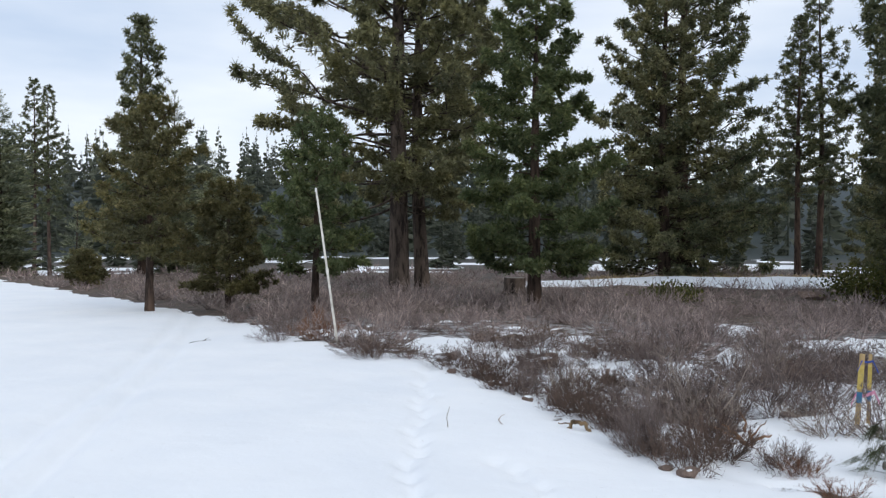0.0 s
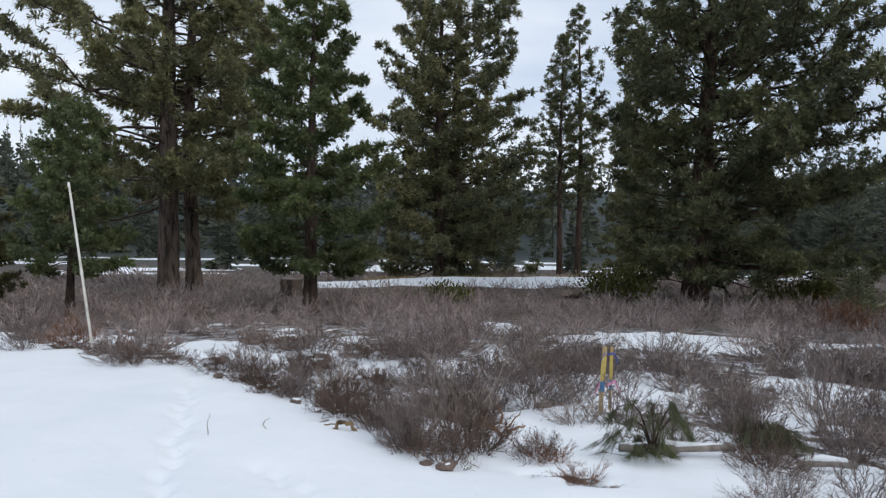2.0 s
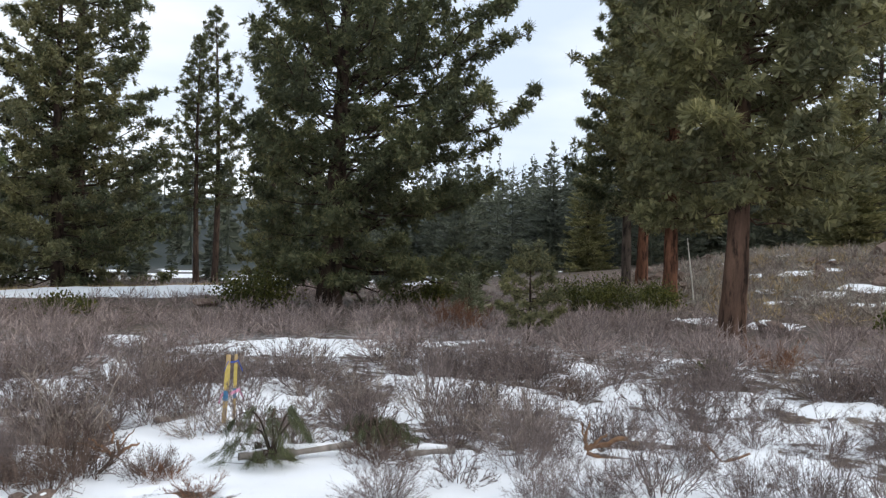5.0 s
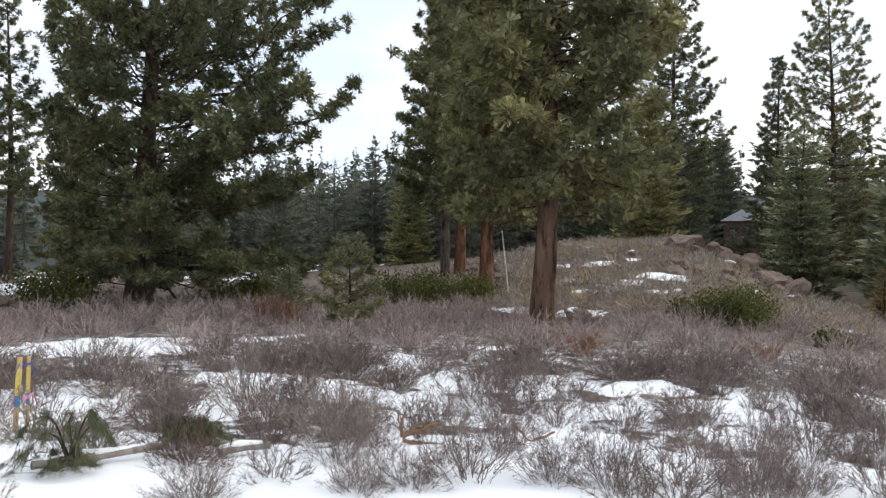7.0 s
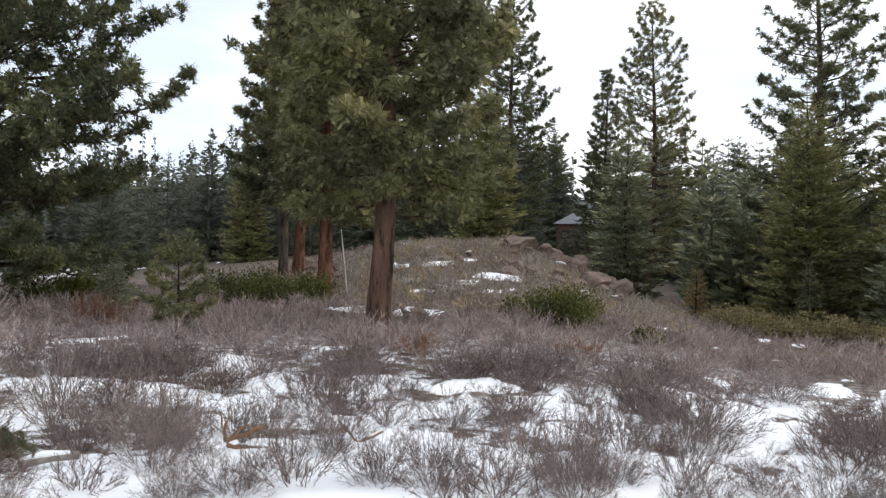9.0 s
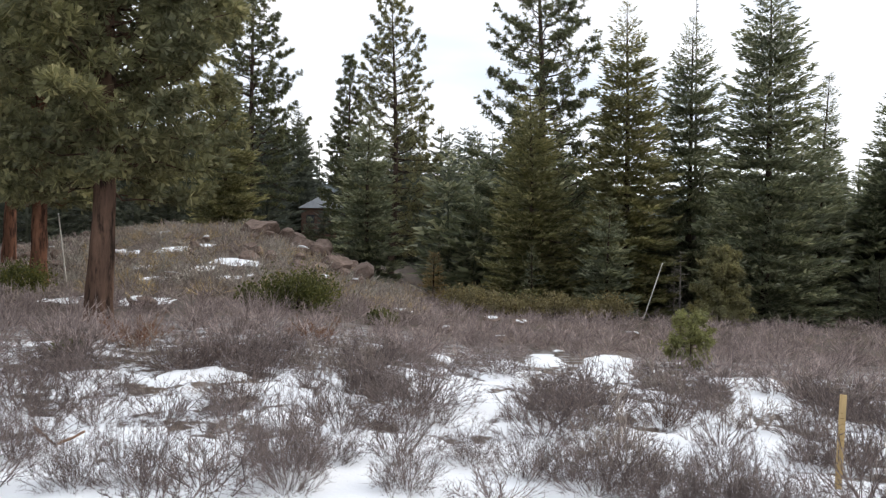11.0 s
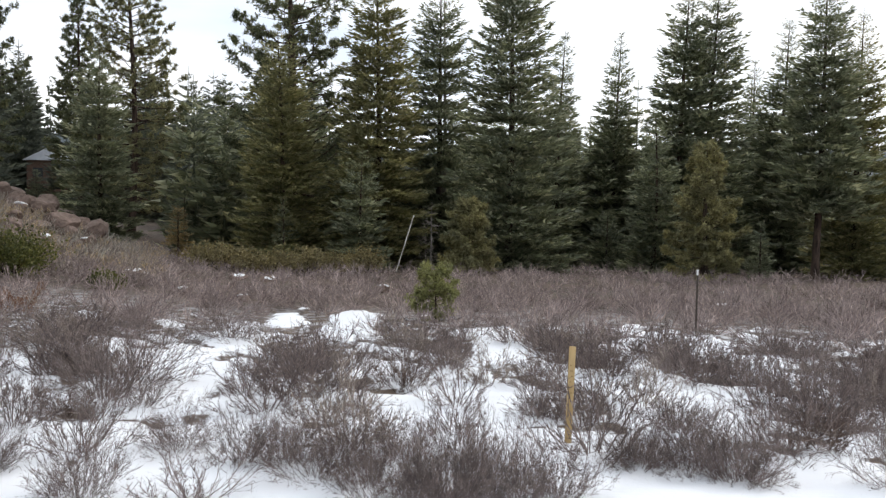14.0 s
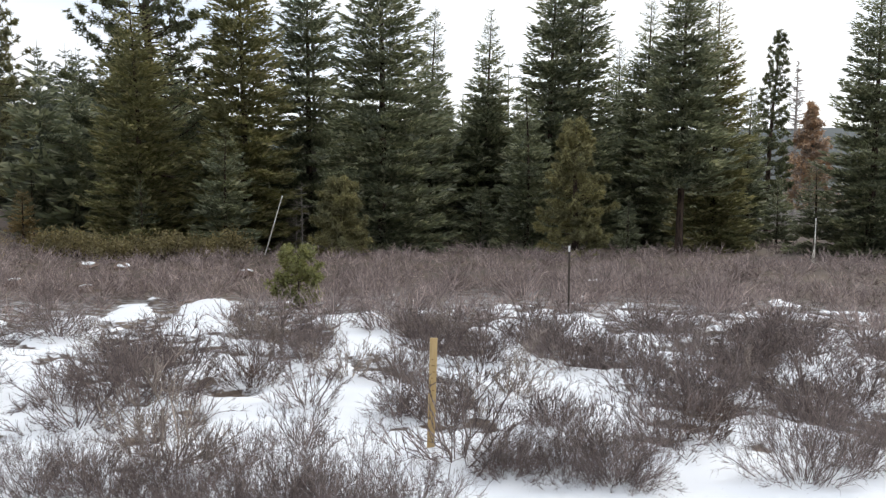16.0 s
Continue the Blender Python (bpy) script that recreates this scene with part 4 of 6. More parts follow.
# ---- woods behind, too many to count ----
def woods(name, spots, needles, label, seed, levels=16, per=7, fine=False):
    """Many pointed conifers as one mass: tiers of drooping kite-shaped boughs round tapered stems."""
    global rng
    rng = np.random.default_rng(seed)
    g = Geo()
    for x, y, H, R in spots:
        if fine:
            for lv in range(levels):
                w = (lv + rng.uniform(0, 0.8)) / levels
                n = per if w < 0.7 else per - 1
                li = (R * 1.35 * (1 - w) ** 0.75 + 0.12) * rng.uniform(0.65, 1.15, n)
                base = np.array([[x, y, float(land(x, y)) - 0.3 + H * (0.04 + 0.95 * w)]]) + np.zeros((n, 1))
                az = rng.uniform(0, 6.28) + np.arange(n) * 2 * np.pi / n + rng.normal(0, 0.25, n)
                g.add(*bough_shoots(base, az, li, np.radians(-22 + 48 * w + rng.normal(0, 6, n)), 2.6, 0.95 - 0.3 * w))
            tubes(g, np.array([[[x, y, float(land(x, y)) - 0.3], [x, y, float(land(x, y)) + H]]]), np.array([[0.011 * H, 0.012]]), 4)
            continue
        w = np.repeat((np.arange(levels) + 0.3) / levels, per) + rng.uniform(-1.0, 1.0, levels * per) / levels
        w = np.clip(w, 0.0, 0.985)
        n = len(w)
        az = rng.uniform(0, 6.28, n)
        full = rng.uniform(0.5, 0.95)
        ln = R * 1.15 * (1 - w) ** full * rng.uniform(0.6, 1.15, n) + 0.12
        z0 = float(land(x, y)) - 0.4
        base = np.stack([np.full(n, x), np.full(n, y), z0 + H * (0.04 + 0.94 * w)], 1)
        out = np.stack([np.cos(az), np.sin(az), -0.35 + 0.75 * w], 1)
        side = np.stack([-np.sin(az), np.cos(az), rng.normal(0, 0.3, n)], 1)
        up = np.array([0, 0, 1.0])
        tip = base + out * ln[:, None] + up * (0.12 * ln)[:, None]
        mid = base + out * (0.6 * ln)[:, None]
        half = side * (0.26 * ln + 0.05)[:, None]
        fin = up * (0.8 * H / levels * (1 - 0.6 * w))[:, None]
        for a, b, c, d in ((base, mid + half, tip, mid - half), (base + fin * 0.5, mid + fin * 0.45 + half * 0.3, tip, mid - fin * 0.55 - half * 0.3)):
            i = np.arange(n)[:, None] * 4
            g.add(np.stack([a, b, c, d], 1).reshape(-1, 3), np.concatenate([i + [0, 1, 2], i + [0, 2, 3]], 1).reshape(-1, 3))
        tubes(g, np.array([[[x, y, z0 - 0.3], [x, y, z0 + H * 1.0]]]), np.array([[0.011 * H, 0.012]]), 4)
    ob = new(name, g.mesh(name))
    ob.data.materials.append(needles)
    return tagged(ob, label, "woods", kind="stuff")


def scatter(count, az0, az1, r0, r1, h0, h1, seed):
    r = np.random.default_rng(seed)
    spots = []
    for k in range(count):
        a, d = radians(r.uniform(az0, az1)), r.uniform(r0, r1)
        H = r.uniform(h0, h1)
        spots.append((d * math.sin(a), d * math.cos(a), H, H * r.uniform(0.10, 0.2)))
    return spots


def beyond_gap(spots):
    """Leaves out the trees that would stand in the opening in the forest's edge."""
    return [s for s in spots if not 129.2 < math.degrees(math.atan2(s[0], s[1])) < 134.4]


woods("far_woods", scatter(760, -45, 75, 165, 400, 11, 27, 101), FAR_HAZED, "distant dark conifer woods on rising ground", 1, 9, 5)
woods("meadow_woods", scatter(75, -40, 58, 92, 150, 6, 13, 102), FAR_HAZED, "scattered conifers beyond the snowy meadow", 2)
woods("meadow_edge_woods", scatter(75, 33, 59, 95, 165, 10, 17, 105), FAR_HAZED, "grey-green conifers at the meadow's far edge", 5, 15, 6, True)
woods("hill_woods", scatter(26, 70, 90, 116, 155, 18, 23, 109) + [s for s in scatter(80, 56, 92, 85, 150, 13, 20, 103) if not (74.4 < math.degrees(math.atan2(s[0], s[1])) < 76.3 and math.hypot(s[0], s[1]) < 112)], FAR_HAZED, "grey-green conifers behind the rocky rise", 3, 20, 7, True)
woods("forest_interior", beyond_gap(scatter(95, 84, 142, 50, 85, 7, 12.5, 104)) + scatter(35, 82, 126, 52, 72, 8, 12, 107), FIR, "dark crowded conifers behind the forest edge", 4, 18, 7, True)


# ---- sagebrush ----
def brush_mesh(mat, seed, height, radius, stems, width, twigs=6, low=0.12, fine=1):
    """A leafless twiggy bush: crooked stems fan out to a ragged dome and fork three times into fine twigs."""
    global rng
    rng = np.random.default_rng(seed)
    g = Geo()
    az = np.arange(stems) * 2.39996 + rng.normal(0, 0.35, stems)
    zen = np.radians(82) * np.sqrt((np.arange(stems) + 0.5) / stems) * rng.uniform(0.8, 1.1, stems)
    lump = 1 + 0.22 * np.sin(az * 2 + seed) + rng.normal(0, 0.10, stems)
    top = np.stack([np.cos(az) * np.sin(zen) * radius, np.sin(az) * np.sin(zen) * radius, height * np.cos(zen) ** 0.75 + 0.05], 1) * lump[:, None]
    root = np.stack([np.cos(az), np.sin(az), 0 * az], 1) * (0.10 * radius * rng.uniform(0.2, 1.4, stems))[:, None]
    root[:, 2] = -0.05
    s = np.linspace(0, 1, 4)
    P = root[:, None] + (top - root)[:, None] * s[None, :, None]
    P[..., 2] -= (0.16 * np.sin(zen) * height)[:, None] * np.sin(np.pi * s)[None]
    P[:, 1:] += rng.normal(0, 0.035, (stems, 3, 3)) * radius / 0.5
    stem = tubes(Geo(), P, width * (1.5 - 0.9 * s)[None] * rng.uniform(0.7, 1.3, (stems, 1)), 3)

    def along(K, q, pts):
        f = np.clip(q, 0, 0.999) * (pts.shape[1] - 1)
        i = f.astype(int)
        f = (f - i)[:, None]
        return pts[K, i] * (1 - f) + pts[K, i + 1] * f

    k = np.repeat(np.arange(stems), twigs)
    q = rng.uniform(low, 1.0, len(k)) ** 0.85
    A = along(k, q, P)
    d = unit(unit(top - root)[k] + rng.normal(0, 0.42, A.shape) + np.array([0, 0, 0.28]))
    ln = np.linalg.norm(top - root, axis=1)[k] * (0.22 + 0.42 * (1 - q)) * rng.uniform(0.6, 1.15, len(k))
    B = A + d * ln[:, None]
    M = (A + B) / 2 + rng.normal(0, 0.07, A.shape) * ln[:, None] - np.array([0, 0, 0.05]) * ln[:, None]
    ribbons(g, A, M, width * 0.8)
    ribbons(g, M, B, width * 0.68)
    Q = np.stack([A, M, B], 1)
    k2 = np.repeat(np.arange(len(k)), twigs)
    A2 = along(k2, rng.uniform(0.2, 1.0, len(k2)), Q)
    d2 = unit(d[k2] + rng.normal(0, 0.55, A2.shape) + np.array([0, 0, 0.25]))
    L2 = (ln[k2] * rng.uniform(0.3, 0.7, len(k2)))[:, None]
    thorns(g, A2, A2 + d2 * L2, width * 0.75)
    for c in range(fine):
        A3 = A2 + d2 * L2 * rng.uniform(0.2, 0.9, (len(k2), 1))
        thorns(g, A3, A3 + unit(d2 + rng.normal(0, 0.6, A2.shape)) * L2 * 0.6, width * 0.66)
    made = (stem.mesh("branchwork"), g.mesh("crown"))
    for me in made:
        me.materials.append(mat)
    return made


def bush(name, kind, m, label, category, group):
    """One bush: its woody stems and its fine twigs."""
    ob = new(name)
    ob.empty_display_size = 0.1
    ob.matrix_basis = m
    for word, me in zip(("branchwork", "crown"), kind):
        twiggy = new(word, me)
        twiggy.parent = ob
        tagged(twiggy, kind="stuff")
    return tagged(ob, label, category, group)


def kinds(count, seed, mats, *shape):
    return [brush_mesh(mats[k % len(mats)], seed + k, *shape) for k in range(count)]


BRUSH_KINDS = kinds(6, 200, [TWIG], 0.60, 0.55, 26, 0.0046, 6, 0.12)
SMALL_KINDS = kinds(5, 230, [TWIG, TWIG, TWIG_TAN], 0.5, 0.5, 17, 0.0046, 6, 0.12)
DARK_KINDS = kinds(3, 280, [TWIG_DARK], 0.55, 0.6, 26, 0.0046, 6, 0.12)
BIG_KINDS = kinds(3, 260, [TWIG], 0.8, 0.9, 54, 0.0048, 6, 0.12)
DENSE_KINDS = kinds(3, 310, [TWIG], 0.62, 0.6, 40, 0.0029, 7, 0.10, 2)
pick = random.Random(5)
for x, y, w, t in NEAR_BRUSH:
    large = w > 0.52
    dark = (x, y, w, t) in BRUSH_VERGE or (x, y, w, t) in BRUSH_NORTH[:4] or pick.random() < 0.15
    verge = (x, y, w, t) in BRUSH_NORTH[:2]
    me = pick.choice(DARK_KINDS if verge else DENSE_KINDS if math.hypot(x, y) < 7.4 else BIG_KINDS if large else DARK_KINDS if dark else BRUSH_KINDS)
    sx, sz = max(0.28, w * 1.1) / (0.9 if me in BIG_KINDS else 0.58), max(0.25, t * 1.0) / (0.85 if me in BIG_KINDS else 0.62)
    m = pose(x, y, gz(x, y) - 0.02, pick.uniform(-4, 4), pick.uniform(-4, 4), pick.uniform(0, 360)) @ Matrix.Diagonal((sx, sx, min(sz, 1.6 * sx), 1))
    bush("sagebrush", me, m, "leafless grey-brown sagebrush standing in snow", "bush", "sagebrush")


def filler(count, seed, r0, r1, gap, arc=(-30, 145), bare=0.35):
    """Further bushes between the ones above, off the road and clear of the open snow."""
    r = np.random.default_rng(seed)
    az = np.radians(r.uniform(arc[0], arc[1], count))
    d = np.sqrt(r.uniform(r0 ** 2, r1 ** 2, count))
    x, y = d * np.sin(az), d * np.cos(az)
    keep = (road_side(x, y) < -0.12) & (snow_amount(x, y) < bare)
    # the lanes of low snow between bushes open towards the road
    for px, py, pa, pb in PATCHES:
        pr = math.hypot(px, py)
        u, v = (x * py - y * px) / pr, (x * px + y * py) / pr - pr
        keep &= ~((np.abs(u) < 0.75 * pa) & (v > -pb - 0.13 * pr) & (v < pb)) | (bare > 1)
    if gap:
        for bx, by, bw, bt in NEAR_BRUSH:
            keep &= np.hypot(x - bx, y - by) > gap + bw * 0.5
    return x[keep], y[keep]


fx, fy = filler(2400, 61, 4.5, 12.5, 0.05)
sx_, sy_ = filler(2400, 63, 5.4, 11.5, 0.25, (-30, 145), 2.0)
for x, y in list(zip(fx, fy))[:170] + list(zip(sx_, sy_))[:60]:
    sc = pick.uniform(0.5, 1.05)
    m = pose(x, y, gz(x, y) - 0.02, pick.uniform(-6, 6), pick.uniform(-6, 6), pick.uniform(0, 360)) @ Matrix.Diagonal((sc, sc, sc * pick.uniform(0.7, 1.1), 1))
    kind = pick.choice(SMALL_KINDS)
    # the fallen log and its cut boughs lie open
    if math.hypot(x - 4.15, y - 5.75) < 0.6:
        continue
    bush("sagebrush", kind, m, "small leafless grey-brown sagebrush", "bush", "sagebrush")


def brush_field(name, count, seed, r0, r1, twigs, width, size, mat, arc=(-30, 145), bare=0.35):
    """The bushes further off, as one mass: ragged domes of fine forked twigs."""
    global rng
    x, y = filler(count, seed, r0, r1, 0, arc, bare)
    rng = np.random.default_rng(seed + 1)
    bearing = np.degrees(np.arctan2(x, y))
    stay = ~((mat is TWIG_FAR) & (bearing > 55) & (bearing < 81) & (np.hypot(x, y) > 26) & (rng.uniform(0, 1, len(x)) < 0.6))
    x, y = x[stay], y[stay]
    z = ground_z(x, y)
    n = len(x)
    hgt = size * rng.uniform(0.4, 1.45, n) * (0.7 + 0.6 * vnoise(x, y, 3.0, 71))
    rad = hgt * rng.uniform(0.8, 1.35, n)
    g = Geo()
    k = np.repeat(np.arange(n), twigs)
    az = rng.uniform(0, 2 * np.pi, len(k))
    zen = np.radians(80) * np.sqrt(rng.uniform(0, 1, len(k)))
    far = rng.uniform(0.7, 1.08, len(k))
    tip = np.stack([np.cos(az) * np.sin(zen) * rad[k], np.sin(az) * np.sin(zen) * rad[k], np.cos(zen) ** 0.7 * hgt[k]], 1) * far[:, None]
    A = np.stack([x[k], y[k], z[k] - 0.03], 1)
    M = A + tip * np.array([0.5, 0.5, 0.42]) + rng.normal(0, 0.05, A.shape) * hgt[k][:, None]
    B = A + tip
    ribbons(g, A, M, width * 0.9)
    ribbons(g, M, B, width * 0.8)
    for c in range(3):
        q = M + (B - M) * rng.uniform(-0.1, 0.9, (len(k), 1))
        thorns(g, q, q + unit(unit(B - M) + rng.normal(0, 0.5, q.shape) + np.array([0, 0, 0.3])) * (hgt[k] * rng.uniform(0.2, 0.4, len(k)))[:, None], width * 0.8)
    ob = new(name, g.mesh(name))
    ob.data.materials.append(mat)
    return tagged(ob, "brown-grey leafless brush covering the field", "brush", kind="stuff")


brush_field("low_brush", 1300, 300, 6.2, 14, 17, 0.0044, 0.34, TWIG, (-30, 145), 0.4)
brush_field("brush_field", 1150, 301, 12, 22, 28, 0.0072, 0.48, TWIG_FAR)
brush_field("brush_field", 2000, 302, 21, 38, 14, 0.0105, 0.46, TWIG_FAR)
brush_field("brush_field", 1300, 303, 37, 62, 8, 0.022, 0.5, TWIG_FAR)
brush_field("pale_brush", 1300, 304, 24, 47, 12, 0.012, 0.46, TWIG_TAN, (54, 82))
brush_field("pale_sage", 320, 306, 27, 47, 18, 0.011, 0.5, TWIG_SAGE, (56, 81))
brush_field("straw_brush", 240, 307, 25, 46, 15, 0.011, 0.46, TWIG_STRAW, (60, 82))
brush_field("sparse_twigs", 300, 305, 5.0, 14, 10, 0.0026, 0.2, TWIG, (-30, 145), 2.0)


# yellowed grass along the crest of the snow bank under the tall pines
def dry_grass(count, seed):
    global rng
    rng = np.random.default_rng(seed)
    a = np.radians(rng.uniform(12.5, 27.5, count))
    d = 35.2 + 0.06 * (np.degrees(a) - 20) + rng.normal(0, 0.35, count)
    x, y = d * np.sin(a), d * np.cos(a)
    A = np.stack([x, y, ground_z(x, y)], 1)
    B = A + np.stack([rng.normal(0, 0.06, count), rng.normal(0, 0.06, count), rng.uniform(0.05, 0.2, count)], 1)
    ob = new("dry_grass", thorns(Geo(), A, B, 0.012).mesh("dry_grass"))
    ob.data.materials.append(TWIG_STRAW)
    return tagged(ob, "yellowed dry grass along a snow bank", "grass", kind="stuff")


dry_grass(2600, 340)


# fallen twigs that cover the bare soil
def twig_litter(count, seed, r0, r1):
    global rng
    x, y = filler(count, seed, r0, r1, 0, (-30, 145), 0.5)
    rng = np.random.default_rng(seed)
    n = len(x)
    a = rng.uniform(0, 6.28, n)
    ln = rng.uniform(0.05, 0.22, n)
    A = np.stack([x, y, ground_z(x, y) + 0.006], 1)
    bx, by = x + np.cos(a) * ln, y + np.sin(a) * ln
    B = np.stack([bx, by, ground_z(bx, by) + rng.uniform(0.004, 0.07, n)], 1)
    g = Geo()
    ribbons(g, A, B, rng.uniform(0.002, 0.005, n))
    ob = new("twig_litter", g.mesh("twig_litter"))
    ob.data.materials.append(TWIG_LITTER)
    return tagged(ob, "dark and pale fallen twigs over bare soil", "litter", kind="stuff")


twig_litter(26000, 330, 4.5, 14)


# ---- leafy shrubs ----
def leafy_shrub(name, x, y, radius, height, mat, label, seed, leaves=1500, leaf=0.05, squash=1.0, turn=0.0):
    global rng
    rng = np.random.default_rng(seed)
    shrub = thing(name, x, y, gz(x, y) - 0.02, label, "shrub", turn=turn)
    c = Geo()
    n = 16
    az = rng.uniform(0, 6.28, n)
    ln = np.sqrt(rng.uniform(0.05, 1, n))
    top = np.stack([np.cos(az) * ln * radius, np.sin(az) * ln * radius * squash, height * (1.0 - 0.45 * ln ** 2) * rng.uniform(0.6, 1, n)], 1)
    root = top * np.array([0.12, 0.12, 0.0]) - np.array([0, 0, 0.05])
    mid = root + (top - root) * np.array([0.55, 0.55, 0.4])
    for j in range(n):
        one = tubes(Geo(), np.stack([root[j:j + 1], mid[j:j + 1], top[j:j + 1]], 1), np.array([[0.022, 0.014, 0.006]]), 5)
        part("stem", one.mesh("stem"), BARK_BROWN, shrub)
    k = rng.integers(0, n, leaves)
    at = mid[k] + (top - mid)[k] * rng.uniform(0.1, 1.1, (leaves, 1)) + rng.normal(0, 1, (leaves, 3)) * np.array([0.2, 0.2 * squash, 0.15]) * radius
    at[:, 2] = np.maximum(at[:, 2], 0.05)
    d = unit(rng.normal(size=(leaves, 3)) + np.array([0, 0, 0.6]))
    s = unit(np.cross(d, rng.normal(size=(leaves, 3)))) * leaf * 0.4
    L = d * leaf * rng.uniform(0.7, 1.3, (leaves, 1))
    V = np.stack([at, at + L * 0.5 + s, at + L, at + L * 0.5 - s], 1)
    i = np.arange(leaves)[:, None] * 4
    c.add(V.reshape(-1, 3), np.concatenate([i + [0, 1, 2], i + [0, 2, 3]], 1).reshape(-1, 3))
    part("foliage", c.mesh("foliage"), mat, shrub)
    return shrub


leafy_shrub("manzanita", 20.25, 5.99, 0.93, 1.05, MANZANITA, "rounded evergreen manzanita shrub on the brushy slope", 501, 6500, 0.062)
leafy_shrub("manzanita", 20.64, 7.14, 0.546, 0.649, MANZANITA, "small yellow-green manzanita beside a larger one", 502, 1500, 0.075)
leafy_shrub("manzanita", 22.41, 17.12, 1.471, 0.955, MANZANITA, "low dark evergreen shrub below the red-trunked pines", 503, 6000, 0.075)
leafy_shrub("manzanita", 22.37, 15.34, 1.212, 0.845, MANZANITA, "low dark evergreen shrub beside the red-trunked pines", 504, 5500, 0.075)
leafy_shrub("manzanita", 17.96, 21.01, 1.027, 1.046, MANZANITA, "yellow-green evergreen shrub in brown brush", 505, 2200, 0.085)
leafy_shrub("manzanita", 21.62, 23.11, 0.943, 0.772, MANZANITA, "dark low evergreen shrub in brown brush", 506, 1800, 0.085)
leafy_shrub("manzanita", 19.10, 3.59, 0.341, 0.498, MANZANITA, "small yellow-green evergreen shrub in brown brush", 507, 900, 0.07)
leafy_shrub("manzanita", 11.19, 6.60, 0.165, 0.243, MANZANITA, "tiny yellow-green evergreen shrub in brown brush", 508, 500, 0.06)
leafy_shrub("manzanita", 43.80, -13.63, 0.672, 0.916, OLIVE_BRUSH, "small olive shrub at the forest edge", 509, 700, 0.09)
leafy_shrub("manzanita", 7.62, 23.62, 0.817, 0.500, MANZANITA, "low dark shrub below the pines", 510, 900, 0.1)
leafy_shrub("manzanita", 13.20, 23.09, 1.183, 1.345, MANZANITA, "dark evergreen bush at the pine's foot", 511, 2600, 0.09)
for k in range(9):
    a = radians(84.8 + 1.3 * k)
    d = 36.4 + 0.8 * math.sin(k * 2.1)
    leafy_shrub("olive_brush", d * math.sin(a), d * math.cos(a), 0.95, 1.0 + 0.2 * math.sin(k * 1.7), OLIVE_BRUSH, "olive-brown leafy brush along the forest edge", 520 + k, 1700, 0.10)


RED_KIND = brush_mesh(TWIG_RED, 291, 0.45, 0.7, 26, 0.006)
for x, y, s in ((13.85, 14.88, 1.1), (14.16, 14.38, 0.9), (13.27, 14.07, 1.0), (12.19, 6.16, 0.8), (14.05, 3.81, 0.7), (-1.52, 14.55, 0.8), (2.80, 5.83, 0.3), (2.78, 6.25, 0.26)):
    m = pose(x, y, gz(x, y) - 0.02, 0, 0, 57 * x) @ Matrix.Diagonal((s, s, s, 1))
    bush("dry_brush", RED_KIND, m, "low rust-brown dried brush clump", "bush", "dry brush")


SLASH_KIND = brush_mesh(TWIG_TAN, 293, 0.5, 1.0, 40, 0.012)
for k, (x, y) in enumerate(((13.09, 34.85), (14.20, 35.27))):
    m = pose(x, y, gz(x, y) - 0.02, 0, 0, 70 * k) @ Matrix.Diagonal((1.1, 1.0, 1.1, 1))
    bush("slash_pile", SLASH_KIND, m, "heap of cut tan branches below tall pines", "brush pile", "slash piles")


# ---- dead and bare trees ----
def bare_tree(name, x, y, H, R, seed, mat, label, twigs=0, needles=None, trunk=0.12, n=70, clear=0.1):
    global rng
    rng = np.random.default_rng(seed)
    tree = thing(name, x, y, gz(x, y) - 0.03, label, "tree")
    g, axis = trunk_mesh(H, trunk, (rng.normal() * 0.01, 0), 8)
    part("trunk", g.mesh("trunk", True), mat, tree)
    b = Geo()
    u = rng.uniform(clear, 0.97, n)
    az = rng.uniform(0, 6.28, n)
    L = R * (1 - u) ** 0.95 * rng.uniform(0.5, 1.1, n) + 0.1
    base = np.stack([np.interp(u * H, axis[:, 2], axis[:, k]) for k in range(3)], 1)
    end = base + np.stack([np.cos(az) * L, np.sin(az) * L, L * rng.uniform(-0.1, 0.5, n)], 1)
    mid = (base + end) / 2 + rng.normal(0, 0.05, base.shape) * L[:, None]
    tubes(b, np.stack([base, mid, end], 1), np.array([[0.03, 0.02, 0.008]]) * (trunk / 0.12) * np.ones((n, 1)), 4)
    for c in range(6):
        q = mid + (end - mid) * rng.uniform(-0.4, 1, (n, 1))
        ribbons(b, q, q + unit(unit(end - base) + rng.normal(0, 0.6, q.shape)) * (0.35 * L)[:, None], 0.016 * trunk / 0.12)
    tagged(part("branchwork", b.mesh("branchwork"), mat, tree), kind="stuff")
    if needles:
        c = Geo()
        for k in range(5):
            q = mid + (end - mid) * rng.uniform(-0.5, 1.05, (n, 1)) + rng.normal(0, 0.12, mid.shape)
            tuft(c, q, unit(end - base), 0.42 * np.ones(n), 8, 0.2)
        part("crown", c.mesh("crown"), needles, tree)
    return tree


